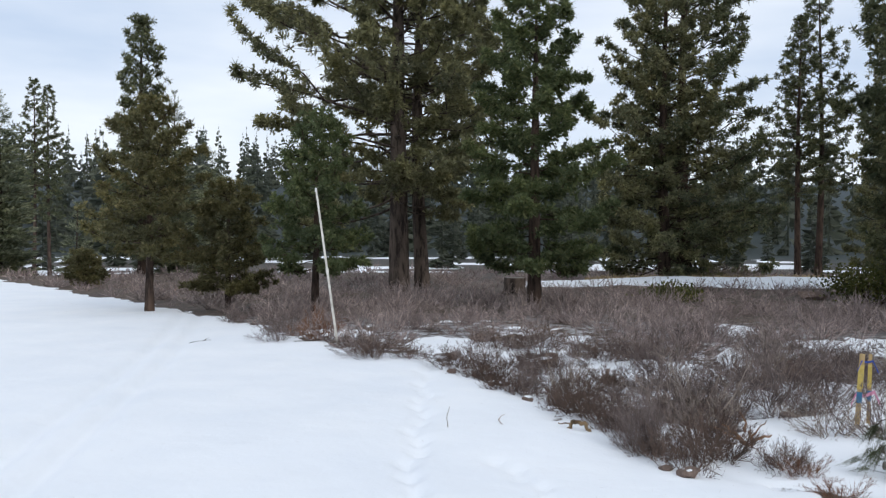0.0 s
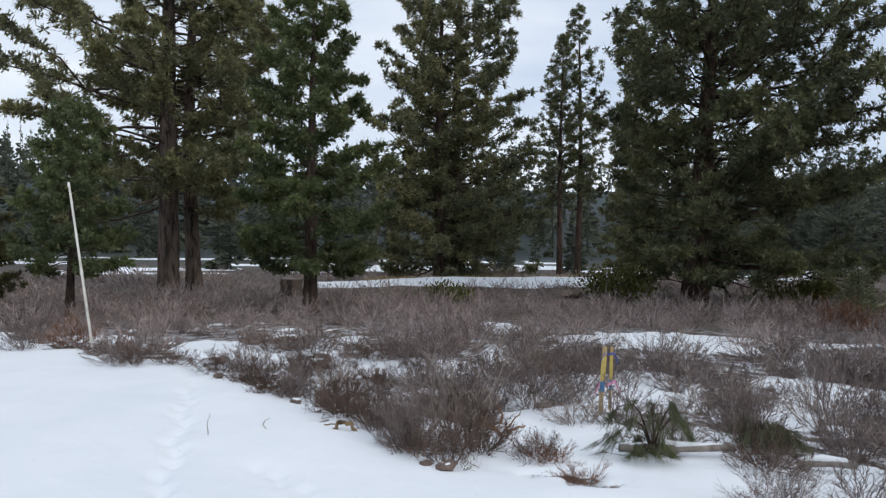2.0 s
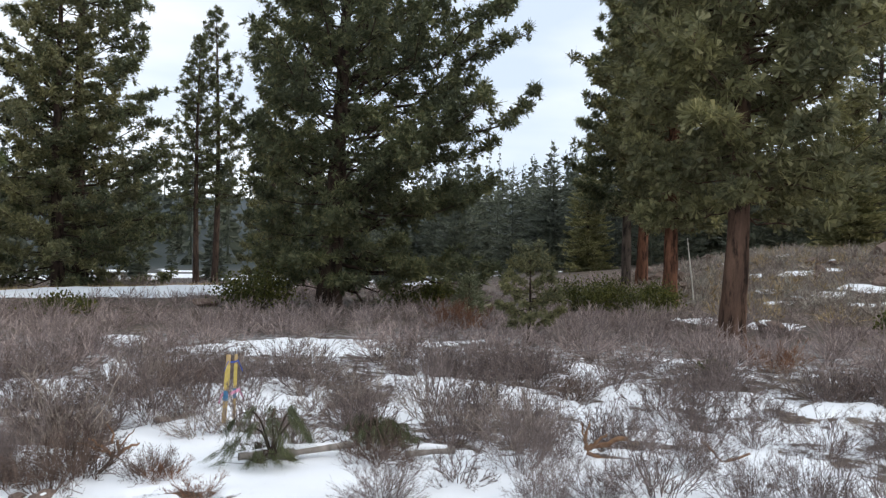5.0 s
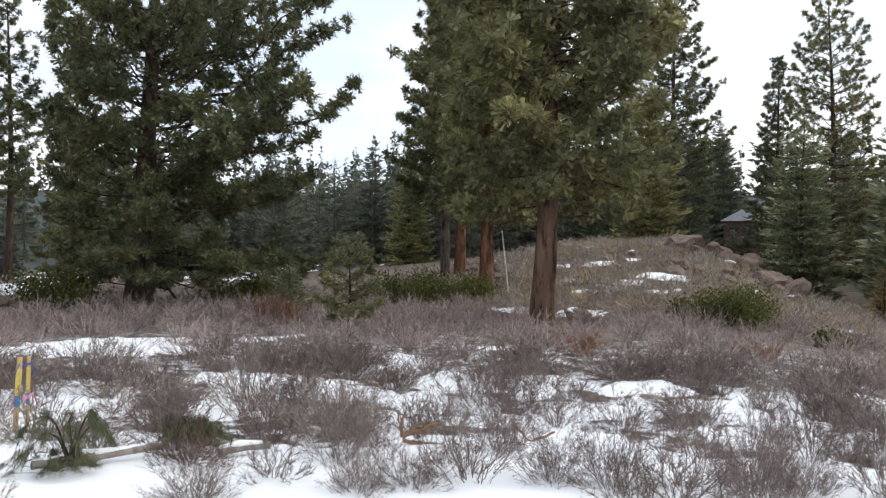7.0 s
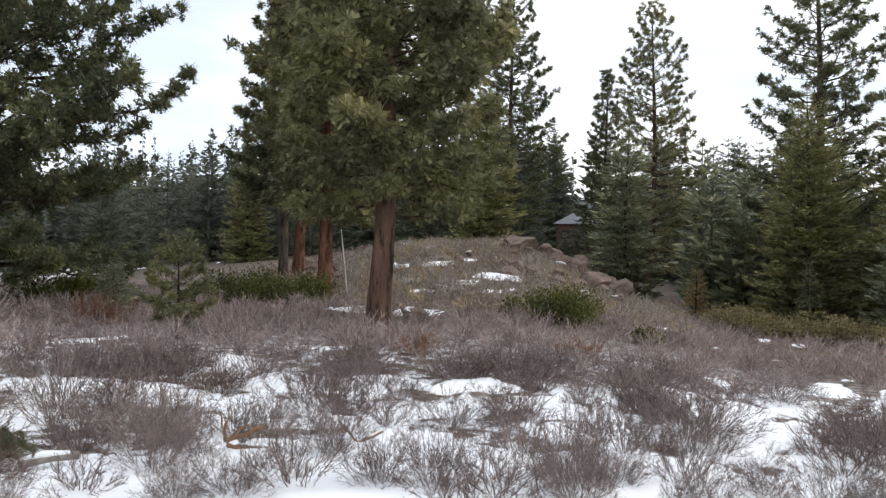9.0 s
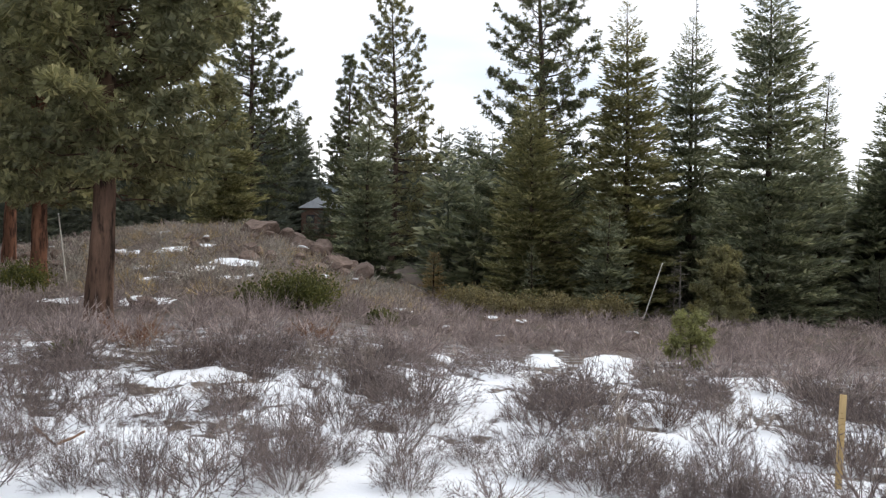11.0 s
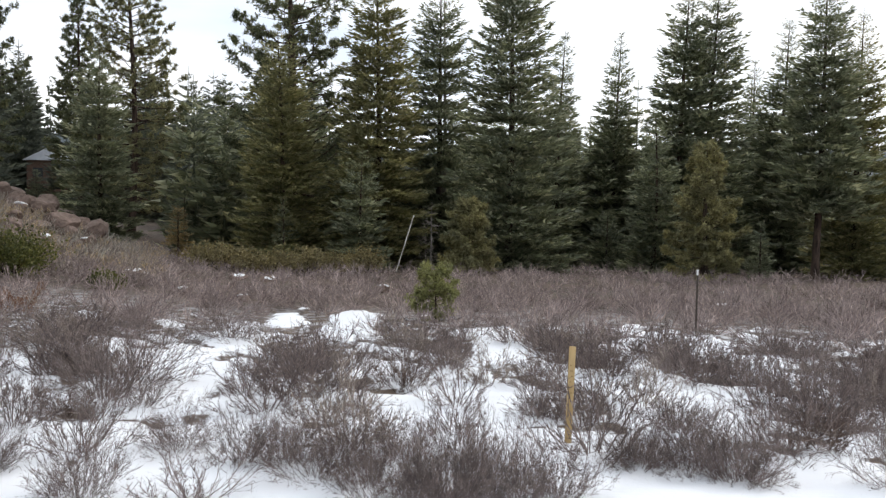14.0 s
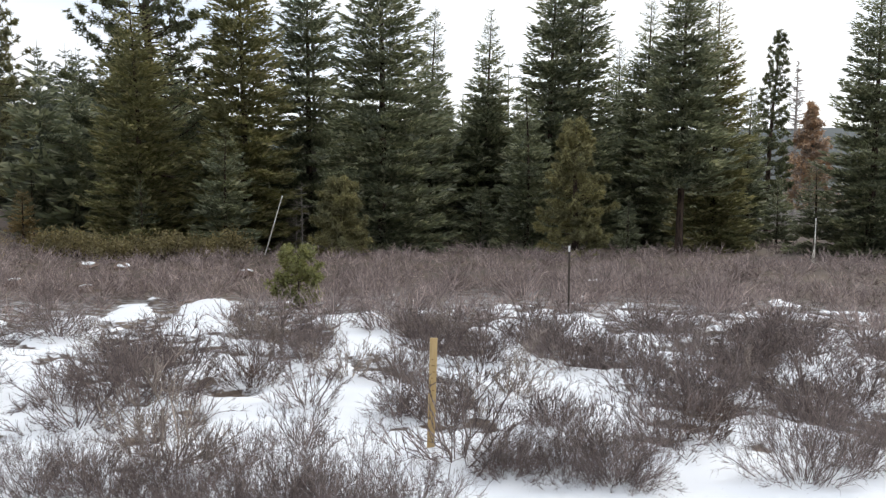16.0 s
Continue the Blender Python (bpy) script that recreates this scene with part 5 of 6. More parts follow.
bare_tree("dead_tree", 83.81, -74.08, 19.18, 3.3, 601, BARE_TWIGS, "tall grey dead conifer with bare branches", trunk=0.28, n=210)
bare_tree("dead_tree", 71.61, -65.19, 12.60, 4.8, 602, BARE_TWIGS, "dying conifer with rust-brown needles", needles=DEAD_NEEDLES, trunk=0.25, n=230)
bare_tree("bare_sapling", 40.89, -6.84, 3.29, 1.1, 603, BARE_TWIGS, "leafless grey sapling at the dark forest edge", trunk=0.05, n=40)
bare_tree("bare_sapling", 41.92, -6.73, 2.63, 0.9, 604, BARE_TWIGS, "leafless grey sapling at the dark forest edge", trunk=0.05, n=34)
bare_tree("dead_tree", 46.57, -8.42, 17.82, 0.5, 605, BARE_TWIGS, "thin bare dead spire rising among firs", trunk=0.14, n=50, clear=0.5)
fir(44.2, 5.50, 2.6, 0.75, seed=606, needles=TAN_FIR)
fir(18.49, 18.93, 1.26, 0.6, seed=607)


# ---- marker poles, laths and the steel post ----
def snow_pole(x, y, lean, length, label, r=0.024):
    pole = thing("snow_pole", x, y, gz(x, y) - 0.05, label, "marker pole", "snow poles")
    rows = [(lean[0] * q * length, lean[1] * q * length, q * length, r * (1 - 0.25 * q)) for q in (0, 0.02, 0.3, 0.47, 0.475, 0.5, 0.505, 0.8, 0.995, 1.0)]
    rows[4] = (*rows[4][:3], r * 1.12)
    rows[5] = (*rows[5][:3], r * 1.12)
    part("shaft", lofted(rows, 10).mesh("shaft", True), WAND, pole)
    p = rows[-1]
    part("cap", lofted([(p[0], p[1], p[2] - 0.05, r * 0.85), (p[0], p[1], p[2] + 0.004, r * 0.85), (p[0], p[1], p[2] + 0.012, r * 0.5)], 10).mesh("cap"), POST_TIP, pole)
    return pole


snow_pole(-1.09, 13.63, (-0.137, -0.012), 2.53, 'pale leaning snow marker pole at the road verge', 0.021)
snow_pole(24.82, 14.81, (-0.058, 0.100), 2.24, 'pale snow marker pole beside red-trunked pines', 0.026)
snow_pole(37.18, -4.65, (-0.040, -0.301), 2.53, 'pale leaning snow marker pole before the forest', 0.030)
snow_pole(27.29, -24.45, (-0.004, -0.004), 1.80, 'pale snow marker pole at the far forest edge', 0.028)
snow_pole(28.08, -25.07, (-0.087, -0.093), 0.51, 'short pale marker pole stub at the forest edge', 0.035)


def lath(x, y, height, width, lean, painted, turn, label):
    """A survey lath: a thin sawn stake, sharpened below, with paint bands where it has them."""
    stake = thing("survey_stake", x, y, float(land(x, y)) - 0.06, label, "stake", "survey stakes", turn=turn)
    stake.matrix_basis = stake.matrix_basis @ pose(0, 0, 0, lean[1], lean[0], 0)
    h = height + 0.08
    me = box_mesh("shaft", (width, 0.012, h), 0.002)
    for v in me.vertices:
        v.co.z += h / 2
    part("shaft", me, LATH, stake)
    for z0, z1, m, name in painted:
        me = box_mesh(name, (width + 0.004, 0.016, (z1 - z0) * height), 0.001)
        for v in me.vertices:
            v.co.z += 0.08 + (z0 + z1) / 2 * height
        part(name, me, m, stake)
    return stake


BANDS = [(0.50, 0.84, YELLOW, "yellow_band"), (0.30, 0.46, BLUE, "blue_band")]
sl = lath(4.02, 7.77, 0.644, 0.044, (3.0, 0), BANDS, -30, "pale wooden survey lath with yellow and blue paint bands")
sr = lath(4.19, 7.88, 0.625, 0.030, (1.0, 0), BANDS, -30, "narrow survey lath with yellow and blue paint bands")
s2 = lath(7.05, -2.26, 0.676, 0.05, (1.5, 0), [], -105, "bare tan wooden survey stake with faded markings")
for k in range(7):
    me = box_mesh("ink_mark", (0.012 + 0.006 * (k % 3), 0.0135, 0.006), 0.0)
    for v in me.vertices:
        v.co.z += 0.36 + 0.042 * k
        v.co.x += 0.006 * ((k * 5) % 3 - 1)
    part("ink_mark", me, INK, s2)


def tape(name, p, q, drop, mat, parent, width=0.03):
    """A strip of flagging tape tied between two points, with loose tails."""
    g = Geo()
    for a, b, sag in ((p, q, drop), (q, q + Vector((0.05, 0.0, -0.10)), 0.0), (p, p + Vector((-0.03, -0.02, -0.09)), 0.0)):
        n = 9
        pts = [a.lerp(b, k / (n - 1)) - Vector((0, 0, sag * math.sin(math.pi * k / (n - 1)))) for k in range(n)]
        for off in (-0.001, 0.001):
            V = []
            for k, c in enumerate(pts):
                tw = 0.5 * math.sin(k * 1.1)
                V += [c + Vector((off, off + 0.3 * width * tw, width / 2)), c + Vector((off, off - 0.3 * width * tw, -width / 2))]
            i = np.arange(n - 1)[:, None] * 2
            g.add(np.array([tuple(v) for v in V]), np.concatenate([i + [0, 1, 3], i + [0, 3, 2]], 1).reshape(-1, 3))
    return part(name, g.mesh(name), mat, parent)


span = sl.matrix_basis.inverted() @ sr.matrix_basis.translation
hs = 0.644
tape("pink_tape", Vector((-0.03, -0.014, 0.08 + 0.42 * hs)), Vector((span.x + 0.03, span.y - 0.014, 0.08 + 0.44 * hs)), 0.02, PINK, sl, 0.034)
tape("blue_tape", Vector((0.0, -0.014, 0.08 + 0.9 * hs)), Vector((span.x, span.y - 0.014, 0.08 + 0.88 * hs)), 0.01, BLUE_TAPE, sl, 0.016)

post = thing("steel_post", 13.52, -6.67, gz(13.52, -6.67) - 0.1, "dark steel T-post with a white painted tip in snow", "post")
ph = 1.072 + 0.1
me = box_mesh("flange", (0.018, 0.006, ph - 0.1), 0.001)
for v in me.vertices:
    v.co.z += (ph - 0.1) / 2
part("flange", me, POST_STEEL, post)
me = box_mesh("web", (0.006, 0.018, ph - 0.1), 0.001)
for v in me.vertices:
    v.co.z += (ph - 0.1) / 2
    v.co.y += 0.016
part("web", me, POST_STEEL, post)
me = box_mesh("white_tip", (0.024, 0.026, 0.09), 0.003)
for v in me.vertices:
    v.co.z += ph - 0.05
    v.co.y += 0.012
part("white_tip", me, POST_TIP, post)
for k in range(6):
    me = box_mesh("stud", (0.014, 0.014, 0.02), 0.003)
    for v in me.vertices:
        v.co.z += 0.35 + k * (ph - 0.6) / 6
        v.co.y -= 0.008
    part("stud", me, POST_STEEL, post)


# ---- stump, rocks, fallen wood ----
def stump(x, y, r, hgt):
    global rng
    rng = np.random.default_rng(71)
    st = thing("tree_stump", x, y, gz(x, y) - 0.05, "broad weathered grey tree stump in brown brush", "stump")
    rows = [(0, 0, q * (hgt + 0.05), r * (1.0 + 0.28 * math.exp(-q * 5)) * (1 + 0.02 * math.sin(9 * q))) for q in np.linspace(0, 1, 9)]
    part("bark", lofted(rows, 22, 0.045, False).mesh("bark", True), BARK_GREY, st)
    part("cut_face", lofted([(0, 0, hgt + 0.035, r * 0.93), (0, 0, hgt + 0.055, r * 0.9), (0, 0, hgt + 0.06, r * 0.4)], 22, 0.02).mesh("cut_face"), GREY_WOOD, st)


stump(3.49, 26.04, 0.336, 0.513)


def stone_mesh(seed, rough=0.2):
    """A blocky weathered stone about one metre across."""
    bm = bmesh.new()
    bmesh.ops.create_icosphere(bm, subdivisions=3, radius=0.5)
    off = Vector((seed * 3.7, seed * 1.3, seed * 0.7))
    r = random.Random(seed + 40)
    planes = [(Vector((r.gauss(0, 1), r.gauss(0, 1), r.gauss(0.2, 0.8))).normalized(), r.uniform(0.3, 0.44)) for k in range(11)]
    for v in bm.verts:
        n1 = noise.noise(v.co * 2.2 + off)
        n2 = noise.noise(v.co * 6.0 + off)
        v.co = v.co * (1.1 + rough * 1.2 * n1)
        for n, d in planes:
            over = v.co.dot(n) - d
            if over > 0:
                v.co -= n * over
        v.co = v.co * (1 + rough * 0.35 * n2)
        v.co.z *= 0.78
    me = bpy.data.meshes.new("stone")
    bm.to_mesh(me)
    bm.free()
    me.materials.append(ROCK)
    return me


STONES = [stone_mesh(k, 0.18 + 0.05 * (k % 3)) for k in range(5)]


def cap_mesh(seed):
    """A pillow of snow that lies over the top of a stone."""
    bm = bmesh.new()
    bmesh.ops.create_icosphere(bm, subdivisions=3, radius=0.5)
    off = Vector((seed * 2.1, 4.0, seed))
    for v in bm.verts:
        v.co = v.co * (1 + 0.16 * noise.noise(v.co * 3 + off))
        v.co.z = v.co.z * 0.34 if v.co.z > 0 else v.co.z * 0.6
    me = bpy.data.meshes.new("snow_cap")
    bm.to_mesh(me)
    bm.free()
    for p in me.polygons:
        p.use_smooth = True
    me.materials.append(SNOW_CAP)
    return me


CAPS = [cap_mesh(k) for k in range(3)]


def rock(x, y, w, hgt, seed, capped=0.0, label="reddish lava rock half buried in brush"):
    r = random.Random(seed)
    ob = new("rock", STONES[seed % 5])
    z = gz(x, y)
    ob.matrix_basis = pose(x, y, z + hgt * 0.30, r.uniform(-12, 12), r.uniform(-12, 12), r.uniform(0, 360)) @ Matrix.Diagonal((w, w * r.uniform(0.7, 1.0), hgt * 1.3, 1))
    tagged(ob, label, "rock", "rocks")
    if capped:
        cap = new("snow_cap", CAPS[seed % 3])
        cap.parent = ob
        cap.matrix_basis = pose(0.0, 0, 0.235, r.uniform(-8, 8), r.uniform(-8, 8), r.uniform(0, 360)) @ Matrix.Diagonal((capped * 0.74, capped * 0.66, 0.5, 1))
    return ob


rock(3.60, 8.16, 0.20, 0.08, 100, 0.0, 'small reddish rock lying in snow')
rock(1.86, 6.10, 0.18, 0.08, 101, 0.6, 'grey rock with a little snow at the road verge')
rock(1.20, 14.03, 0.33, 0.15, 102, 0.0)
rock(1.91, 11.67, 0.39, 0.23, 103, 1.0, 'snow-covered rock between sagebrush')
rock(2.39, 10.25, 0.30, 0.18, 104, 1.0, 'snow-covered rock between sagebrush')
rock(1.09, 10.03, 0.16, 0.09, 105, 1.0, 'snow-capped stone at the road verge')
rock(12.00, 23.91, 0.90, 0.32, 106, 0.0, 'low brown boulder before the pines')
rock(20.31, 2.25, 0.46, 0.27, 107, 0.8)
rock(19.95, 0.93, 0.45, 0.24, 108, 0.9, 'snow-capped rock in brown brush')
rock(23.97, -2.65, 0.71, 0.32, 109, 0.9, 'snow-capped rock in brown brush')
rock(28.63, 1.60, 0.77, 0.27, 110, 0.9, 'snow-capped rock in brown brush')
rock(28.36, 0.55, 0.69, 0.23, 111, 0.9, 'snow-capped rock in brown brush')
rock(-0.66, 15.87, 0.27, 0.15, 112, 1.0, 'snow-capped stone at the road verge')
rock(-1.12, 17.49, 0.26, 0.14, 113, 1.0, 'snow-capped stone at the road verge')
rock(3.70, 8.33, 0.12, 0.07, 114, 0.0)
rock(0.65, 12.17, 0.27, 0.13, 115, 0.0)
rock(1.22, 13.67, 0.27, 0.13, 116, 0.0)
rock(1.22, 9.05, 0.13, 0.08, 117, 1.0, 'snow-capped stone at the road verge')
rock(1.52, 8.22, 0.13, 0.07, 118, 1.0, 'snow-capped stone at the road verge')
rock(0.95, 10.02, 0.13, 0.08, 119, 1.0, 'snow-capped stone at the road verge')
rock(1.83, 7.49, 0.13, 0.07, 120, 0.8, 'snow-capped stone at the road verge')
rock(0.54, 10.78, 0.13, 0.07, 121, 0.0)
rock(1.78, 6.31, 0.11, 0.05, 122, 0.0)
rock(19.78, 9.81, 0.90, 0.39, 123, 1.0, 'snow-covered rock on the brushy slope')
rock(26.69, 12.18, 0.80, 0.24, 124, 0.9, 'snow-capped rock on the brushy slope')
rock(25.50, 4.24, 0.45, 0.17, 125, 0.9, 'snow-capped rock in brown brush')
# the stony brow of the rise
pick = random.Random(9)
for k in range(40):
    a = pick.uniform(56, 81)
    d = pick.uniform(33, 46) if a < 72 else pick.uniform(30, 43)
    s = pick.uniform(0.35, 0.85)
    rock(d * math.sin(radians(a)), d * math.cos(radians(a)), s, s * pick.uniform(0.6, 0.9), k, 1.0 if k % 4 == 0 else 0.0,
         "snow-capped lava rock on the brushy rise" if k % 4 == 0 else "reddish lava rock on the brushy rise")
for k in range(26):
    a, d = 72.4 + pick.gauss(0, 1.9), pick.uniform(41, 46)
    if k > 17:
        a, d = pick.uniform(75.5, 78.5), pick.uniform(34, 41)
    w = pick.uniform(0.5, 1.5)
    top = rock(d * math.sin(radians(a)), d * math.cos(radians(a)), w, w * pick.uniform(0.55, 0.8), 90 + k, 0.0, "large reddish outcrop rock on top of the rise")
    top.location.z += 0.12 * w


def limb_piece(name, x, y, rows, mat, label, category, sides=9, snow=None, lift=0.0):
    """A piece of dead wood: rows (dx, dy, dz, radius) of its spine, and forks as further lists."""
    ob = thing(name, x, y, gz(x, y) + lift, label, category)
    for k, r in enumerate(rows):
        part("stem" if k == 0 else "fork", lofted(r, sides, 0.16).mesh("stem", True), mat, ob)
    if snow:
        part("snow_cover", lofted(snow, 8, 0.10).mesh("snow_cover", True), SNOW_CAP, ob)
    return ob


def spine(p0, p1, r0, r1, bow, n, seed):
    """Points of a crooked branch between two places."""
    r = random.Random(seed)
    rows = []
    for k in range(n):
        q = k / (n - 1)
        s = math.sin(math.pi * q)
        rows.append(tuple(p0[c] + (p1[c] - p0[c]) * q + bow[c] * s + r.uniform(-1, 1) * (0.4 * r0 + 0.004) * (0 < k < n - 1) for c in range(3)) + (r0 + (r1 - r0) * q,))
    return rows


limb_piece('dead_root', 2.71, 7.11, [
    spine((0.00, -0.00, -0.08), (0.03, -0.01, 0.13), 0.022, 0.007, (0.03, 0.00, 0.00), 7, 11),
    spine((0.02, -0.01, -0.01), (-0.18, 0.07, 0.16), 0.020, 0.007, (0.00, 0.01, 0.01), 7, 12),
    spine((0.03, -0.01, 0.04), (0.18, -0.07, 0.10), 0.019, 0.006, (0.00, 0.00, 0.00), 7, 13),
    spine((0.00, 0.00, -0.03), (-0.18, 0.07, 0.02), 0.014, 0.006, (0.00, 0.00, 0.00), 7, 14),
    spine((-0.01, 0.00, 0.11), (-0.05, 0.02, 0.27), 0.012, 0.003, (0.02, 0.00, 0.00), 7, 15),
    spine((0.05, -0.02, -0.11), (0.12, -0.05, -0.01), 0.019, 0.009, (0.00, 0.00, 0.00), 7, 16),
    spine((-0.00, 0.00, 0.02), (-0.27, 0.11, 0.13), 0.012, 0.003, (0.00, 0.01, 0.01), 7, 17),
    spine((0.03, -0.01, 0.06), (0.14, -0.06, 0.22), 0.010, 0.003, (0.00, 0.00, 0.00), 7, 18),
], DEADWOOD, 'broken reddish dead root tangle standing in snow', 'dead wood')
limb_piece('dead_root', 5.92, 4.65, [
    spine((-0.10, 0.14, 0.07), (0.10, -0.14, 0.18), 0.024, 0.015, (0.00, 0.00, 0.00), 7, 11),
    spine((-0.10, 0.14, 0.07), (-0.09, 0.12, 0.31), 0.019, 0.007, (-0.02, 0.00, 0.00), 7, 12),
    spine((-0.08, 0.11, 0.09), (-0.00, 0.00, 0.21), 0.018, 0.007, (0.00, 0.00, 0.00), 7, 13),
    spine((-0.10, 0.13, 0.04), (0.10, -0.14, -0.08), 0.018, 0.010, (0.00, 0.00, 0.00), 7, 14),
    spine((-0.04, 0.06, 0.02), (0.01, -0.02, -0.11), 0.017, 0.010, (0.00, 0.00, 0.00), 7, 15),
    spine((-0.11, 0.15, 0.16), (-0.13, 0.18, 0.29), 0.011, 0.004, (0.00, 0.00, 0.00), 7, 16),
], DEADWOOD, 'forked orange-brown dead root lying on snow', 'dead wood')
limb_piece('bark_slab', 1.40, 7.47, [
    spine((-0.11, 0.02, -0.03), (-0.03, 0.01, 0.07), 0.013, 0.018, (0.00, 0.00, 0.00), 7, 11),
    spine((-0.04, 0.01, 0.07), (0.06, -0.01, 0.05), 0.018, 0.018, (0.00, 0.00, 0.00), 7, 12),
    spine((0.05, -0.01, 0.06), (0.11, -0.02, -0.04), 0.018, 0.012, (0.00, 0.00, 0.00), 7, 13),
    spine((-0.17, 0.03, 0.05), (-0.07, 0.01, 0.05), 0.005, 0.006, (0.00, 0.00, 0.00), 7, 14),
], BARK_TAN, 'curved tan bark slab lying in snow', 'dead wood')
limb_piece('dead_branch', 1.69, 8.33, [
    spine((-0.46, 0.10, 0.02), (-0.00, 0.00, 0.10), 0.006, 0.003, (0.00, 0.01, 0.01), 7, 11),
    spine((-0.34, 0.07, -0.02), (0.25, -0.05, 0.01), 0.007, 0.003, (0.00, 0.01, 0.00), 7, 12),
    spine((-0.15, 0.03, -0.08), (0.40, -0.08, -0.08), 0.006, 0.003, (0.00, 0.00, 0.00), 7, 13),
    spine((-0.39, 0.08, 0.09), (-0.15, 0.03, 0.13), 0.007, 0.003, (0.00, 0.00, 0.00), 7, 14),
    spine((-0.00, 0.00, 0.02), (0.35, -0.07, 0.07), 0.009, 0.004, (0.00, 0.00, 0.00), 7, 15),
    spine((-0.24, 0.05, 0.03), (0.10, -0.02, -0.07), 0.009, 0.004, (0.00, 0.01, 0.01), 7, 16),
], BARK_BROWN, 'flattened pile of dark dead branches', 'dead wood')
limb_piece('bleached_branch', 21.42, 17.25, [
    spine((-0.15, 0.19, 0.01), (-0.02, 0.03, 0.33), 0.018, 0.012, (0.00, 0.00, 0.00), 7, 11),
    spine((-0.02, 0.03, 0.33), (0.10, -0.12, 0.03), 0.015, 0.009, (0.00, 0.01, 0.01), 7, 12),
    spine((-0.60, 0.77, 0.37), (-0.08, 0.11, 0.34), 0.018, 0.009, (0.00, 0.00, 0.00), 7, 13),
], BRANCH_WHITE, 'bleached white bent branch in brown brush', 'dead wood')
limb_piece('dead_branch', 6.61, 3.98, [
    spine((-0.08, 0.12, 0.16), (0.01, -0.02, -0.01), 0.012, 0.006, (0.00, 0.00, 0.00), 7, 11),
    spine((-0.01, 0.02, -0.03), (0.12, -0.20, 0.09), 0.015, 0.009, (0.00, 0.00, 0.00), 7, 12),
], DEADWOOD, 'bare orange-brown dead branch on snow', 'dead wood')
limb_piece('fallen_log', 3.31, 6.22, [[(0.02, 0.0, 0.06, 0.03), (0.2, -0.03, 0.06, 0.032), (0.45, -0.13, 0.06, 0.03), (0.89, -0.26, 0.07, 0.025)]], GREY_WOOD, 'slender grey fallen log with snow along its top', 'log', 10,
    [(0.1, -0.01, 0.085, 0.012), (0.4, -0.05, 0.09, 0.022), (0.45, -0.13, 0.09, 0.024), (0.80, -0.23, 0.09, 0.012)])
limb_piece('fallen_log', 4.49, 5.59, [[(0, 0, 0.05, 0.035), (0.2, -0.1, 0.06, 0.032), (0.36, -0.2, 0.06, 0.028)]], GREY_WOOD, 'short grey log end poking out of snow', 'log', 10, [(0.0, 0, 0.08, 0.015), (0.15, -0.08, 0.095, 0.03), (0.3, -0.17, 0.09, 0.015)])


# ---- cut pine boughs beside the log ----
def cut_boughs(x, y, size, hgt, seed, label, count=7, facing=0.0, fan=180.0):
    """Arched cut branches whose long needles hang from the bent ends."""
    global rng
    rng = np.random.default_rng(seed)
    heap = thing("cut_pine_bough", x, y, gz(x, y), label, "pine bough")
    b, c = Geo(), Geo()
    az = np.radians(facing + fan * np.linspace(-1, 1, count) + rng.normal(0, 12, count))
    L = size * rng.uniform(0.7, 1.15, count)
    s = np.linspace(0, 1, 9)
    out = np.stack([np.cos(az), np.sin(az), 0 * az], 1)
    P = out[:, None] * (L[:, None] * s ** 1.15)[..., None]
    P[..., 2] = hgt * rng.uniform(0.65, 1.1, (count, 1)) * (np.sin(np.pi * (0.04 + 0.80 * s)) / 1.0)[None] - 0.02
    P[:, 1:] += rng.normal(0, 0.012, (count, 8, 3))
    tubes(b, P, 0.009 * (1.15 - s)[None] * np.ones((count, 1)), 5)
    for k in range(7):
        q = np.clip(rng.uniform(0.5, 1.02, count), 0, 1)
        at = np.stack([np.array([np.interp(q[i], s, P[i, :, m]) for i in range(count)]) for m in range(3)], 1)
        side = np.stack([-np.sin(az), np.cos(az), 0 * az], 1) * rng.normal(0, 0.11, (count, 1)) * (k > 2)
        tip = at + side + np.array([0, 0, 0.02]) * (k > 3)
        ribbons(b, at, tip + 1e-4, 0.004)
        m = 34
        d = unit(out[:, None] * 0.55 + np.array([0, 0, -0.75]) + side[:, None] * 4.0 + rng.normal(0, 0.3, (count, m, 3)))
        ln = rng.uniform(0.11, 0.19, (count, m, 1))
        w = unit(np.cross(d, rng.normal(size=d.shape))) * 0.0014
        root = tip[:, None] - d * 0.02 + rng.normal(0, 0.012, d.shape)
        end = root + d * ln
        end[..., 2] -= 0.25 * ln[..., 0]
        end[..., 2] = np.maximum(end[..., 2], 0.02)
        c.add(np.stack([root - w, root + w, end], 2).reshape(-1, 3), np.arange(count * m * 3).reshape(-1, 3))
    part("branch", b.mesh("branch"), BARK_BROWN, heap)
    part("needles", c.mesh("needles"), PINE_BOUGH, heap)


cut_boughs(3.58, 6.12, 0.36, 0.42, 81, "heap of cut green pine boughs drooping over snow", 6, 30, 150)
cut_boughs(3.49, 6.16, 0.22, 0.16, 85, "low cut green pine bough lying before a log", 4, -40, 120)
cut_boughs(4.42, 6.02, 0.32, 0.24, 88, "cut green pine bough lying over the log's end", 6, 0, 60)
cut_boughs(4.59, 6.03, 0.24, 0.24, 83, "low cut green pine bough lying across a log", 5, 10, 120)
cut_boughs(4.70, 5.98, 0.2, 0.15, 84, "low cut green pine bough lying in snow", 3, 90, 120)


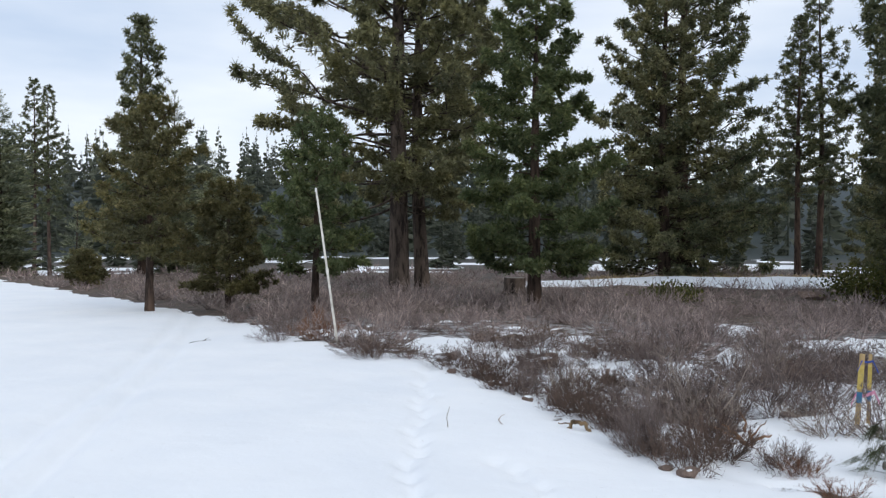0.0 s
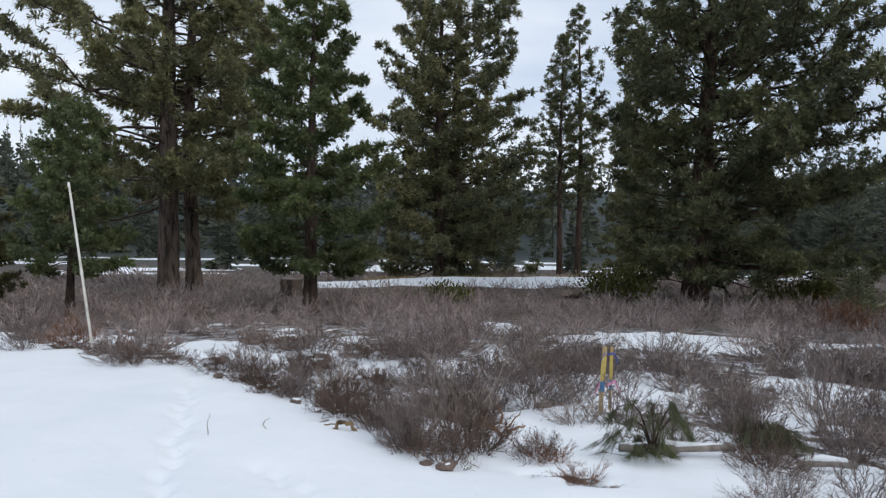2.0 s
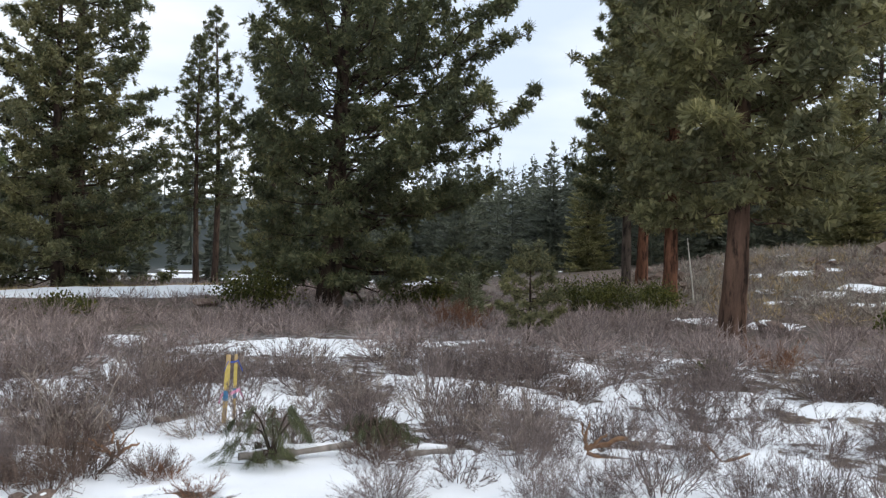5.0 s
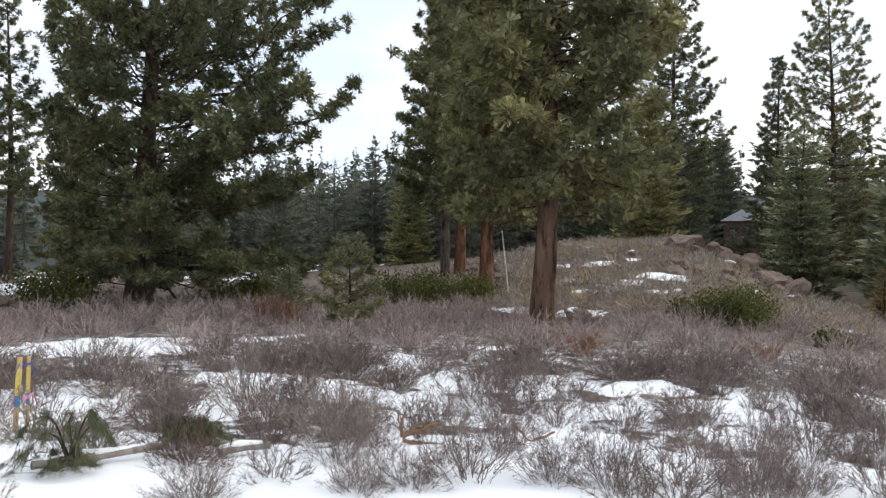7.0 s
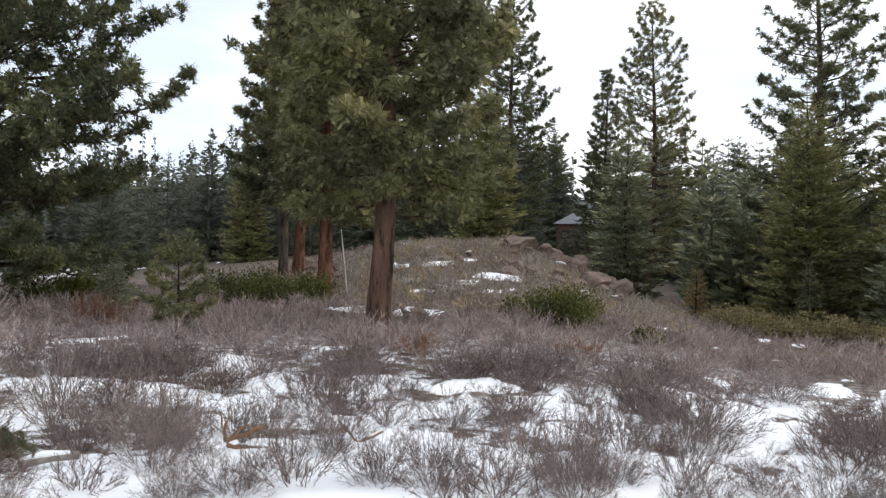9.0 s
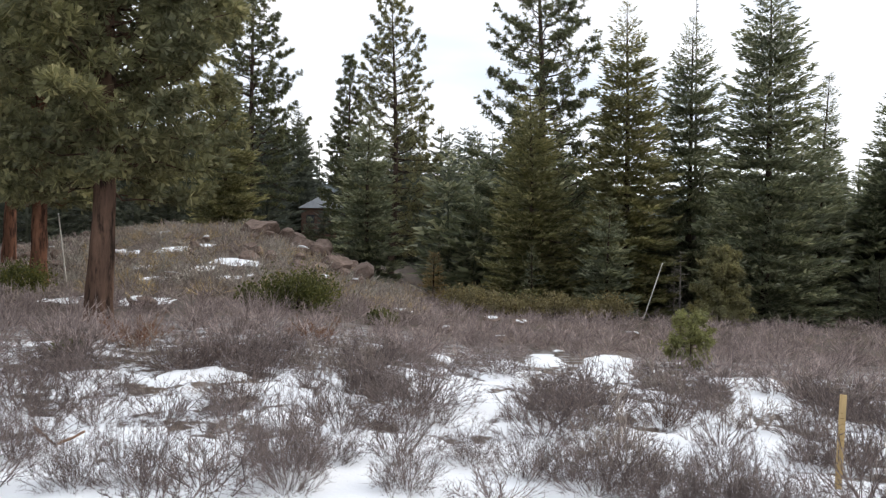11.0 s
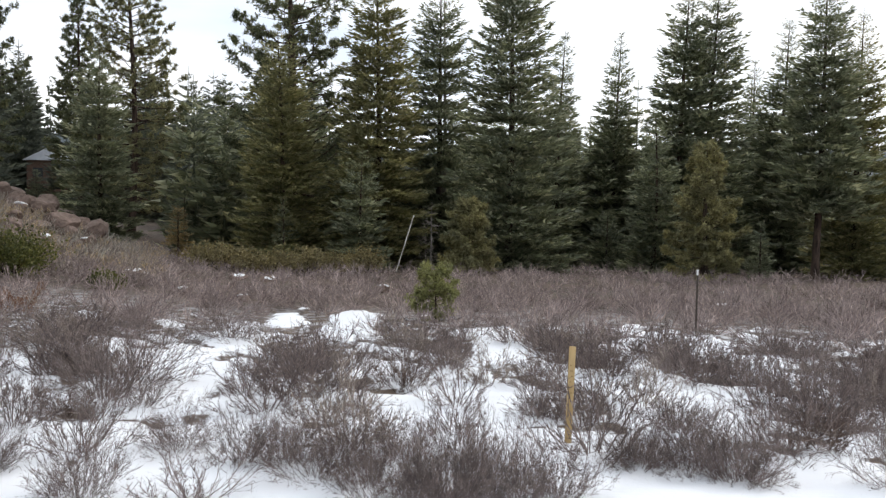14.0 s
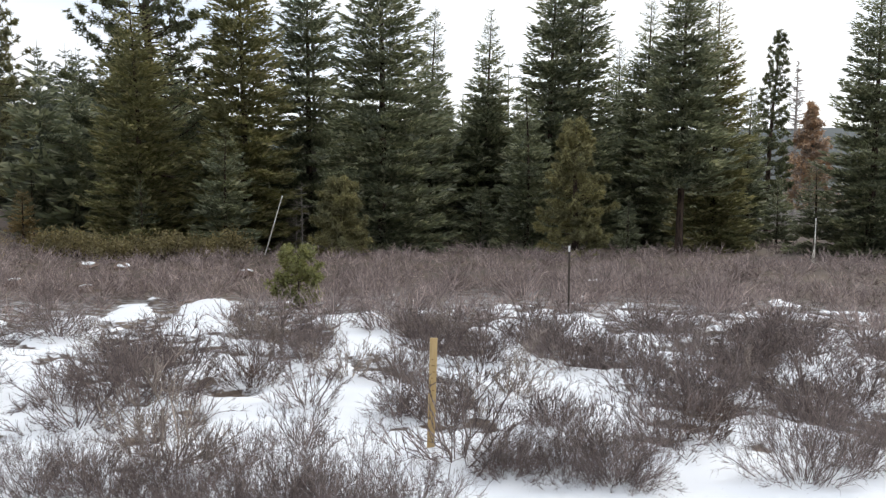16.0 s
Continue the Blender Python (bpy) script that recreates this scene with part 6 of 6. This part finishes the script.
# ---- flattened dead brush at the road verge ----
HEAP_KIND = brush_mesh(TWIG_DARK, 295, 0.34, 0.8, 42, 0.0055)
for x, y, w, h in ((4.28, 5.69, 0.388, 0.192), (1.54, 8.22, 0.429, 0.225), (1.78, 7.53, 0.247, 0.188), (2.36, 6.73, 0.271, 0.204), (2.74, 6.47, 0.267, 0.134), (1.57, 8.85, 0.291, 0.174), (1.74, 7.61, 0.276, 0.171), (1.81, 6.78, 0.269, 0.161), (1.09, 9.66, 0.284, 0.164)):
    m = pose(x, y, gz(x, y) - 0.02, 0, 0, 131 * x) @ Matrix.Diagonal((w / 0.75, w / 0.75, h / 0.36, 1))
    bush("dead_brush", HEAP_KIND, m, "flattened dark dead brush on snow at the verge", "brush pile", "dead brush")


# ---- litter on the snow: fallen twigs and grass stems ----
def twig(x, y, length, hgt, turn, seed, mat, label):
    r = random.Random(seed)
    a = radians(turn)
    p1 = (math.cos(a) * length, math.sin(a) * length, hgt)
    rows = [spine((0, 0, -0.01), p1, 0.004, 0.002, (r.uniform(-0.02, 0.02), 0, 0.012), 6, seed)]
    if hgt < 0.1:
        rows.append(spine(rows[0][3][:3], (rows[0][3][0] + 0.06, rows[0][3][1] + 0.05, rows[0][3][2] + 0.04), 0.004, 0.002, (0, 0, 0.01), 3, seed + 1))
    return limb_piece("fallen_twig", x, y, rows, mat, label, "twig", 5)


twig(0.76, 7.49, 0.14, 0.02, 100, 1, DEADWOOD, "short forked dead twig lying on road snow")
twig(-3.47, 13.85, 0.35, 0.03, 10, 2, BARK_BROWN, "thin dead twig lying on road snow")
twig(0.28, 7.43, 0.03, 0.17, 60, 3, TWIG_TAN, "dry grass stem sticking out of road snow")
twig(-0.01, 12.30, 0.25, 0.06, 30, 4, BARK_BROWN, "dark dead twig at the road verge")
twig(-4.61, 18.91, 0.4, 0.05, 170, 6, BARK_BROWN, "dark dead twig at the road verge")


# ---- the cabin among the trees ----
cabin = thing("cabin", 100.94, 26.55, float(land(100.94, 26.55)) + 3.1, "small brown cabin with a pale metal roof among trees", "cabin", turn=12)
me = box_mesh("wall", (6.0, 5.0, 5.4), 0.02)
for v in me.vertices:
    v.co.z -= 1.0
part("wall", me, CABIN_WALL, cabin)
bm = bmesh.new()
vs = [bm.verts.new(v) for v in ((-3.4, -2.9, 1.62), (3.4, -2.9, 1.62), (3.4, 2.9, 1.62), (-3.4, 2.9, 1.62), (-3.4, 0, 3.2), (3.4, 0, 3.2))]
for f in ((0, 1, 5, 4), (2, 3, 4, 5), (1, 2, 5), (3, 0, 4), (0, 3, 2, 1)):
    bm.faces.new([vs[i] for i in f])
me = bpy.data.meshes.new("roof")
bm.to_mesh(me)
bm.free()
part("roof", me, ROOF, cabin)
for k in (-1.6, 1.4):
    me = box_mesh("window", (0.08, 1.0, 1.0), 0.01)
    for v in me.vertices:
        v.co.x -= 3.02
        v.co.y += k
        v.co.z += 0.3
    part("window", me, CABIN_PANE, cabin)
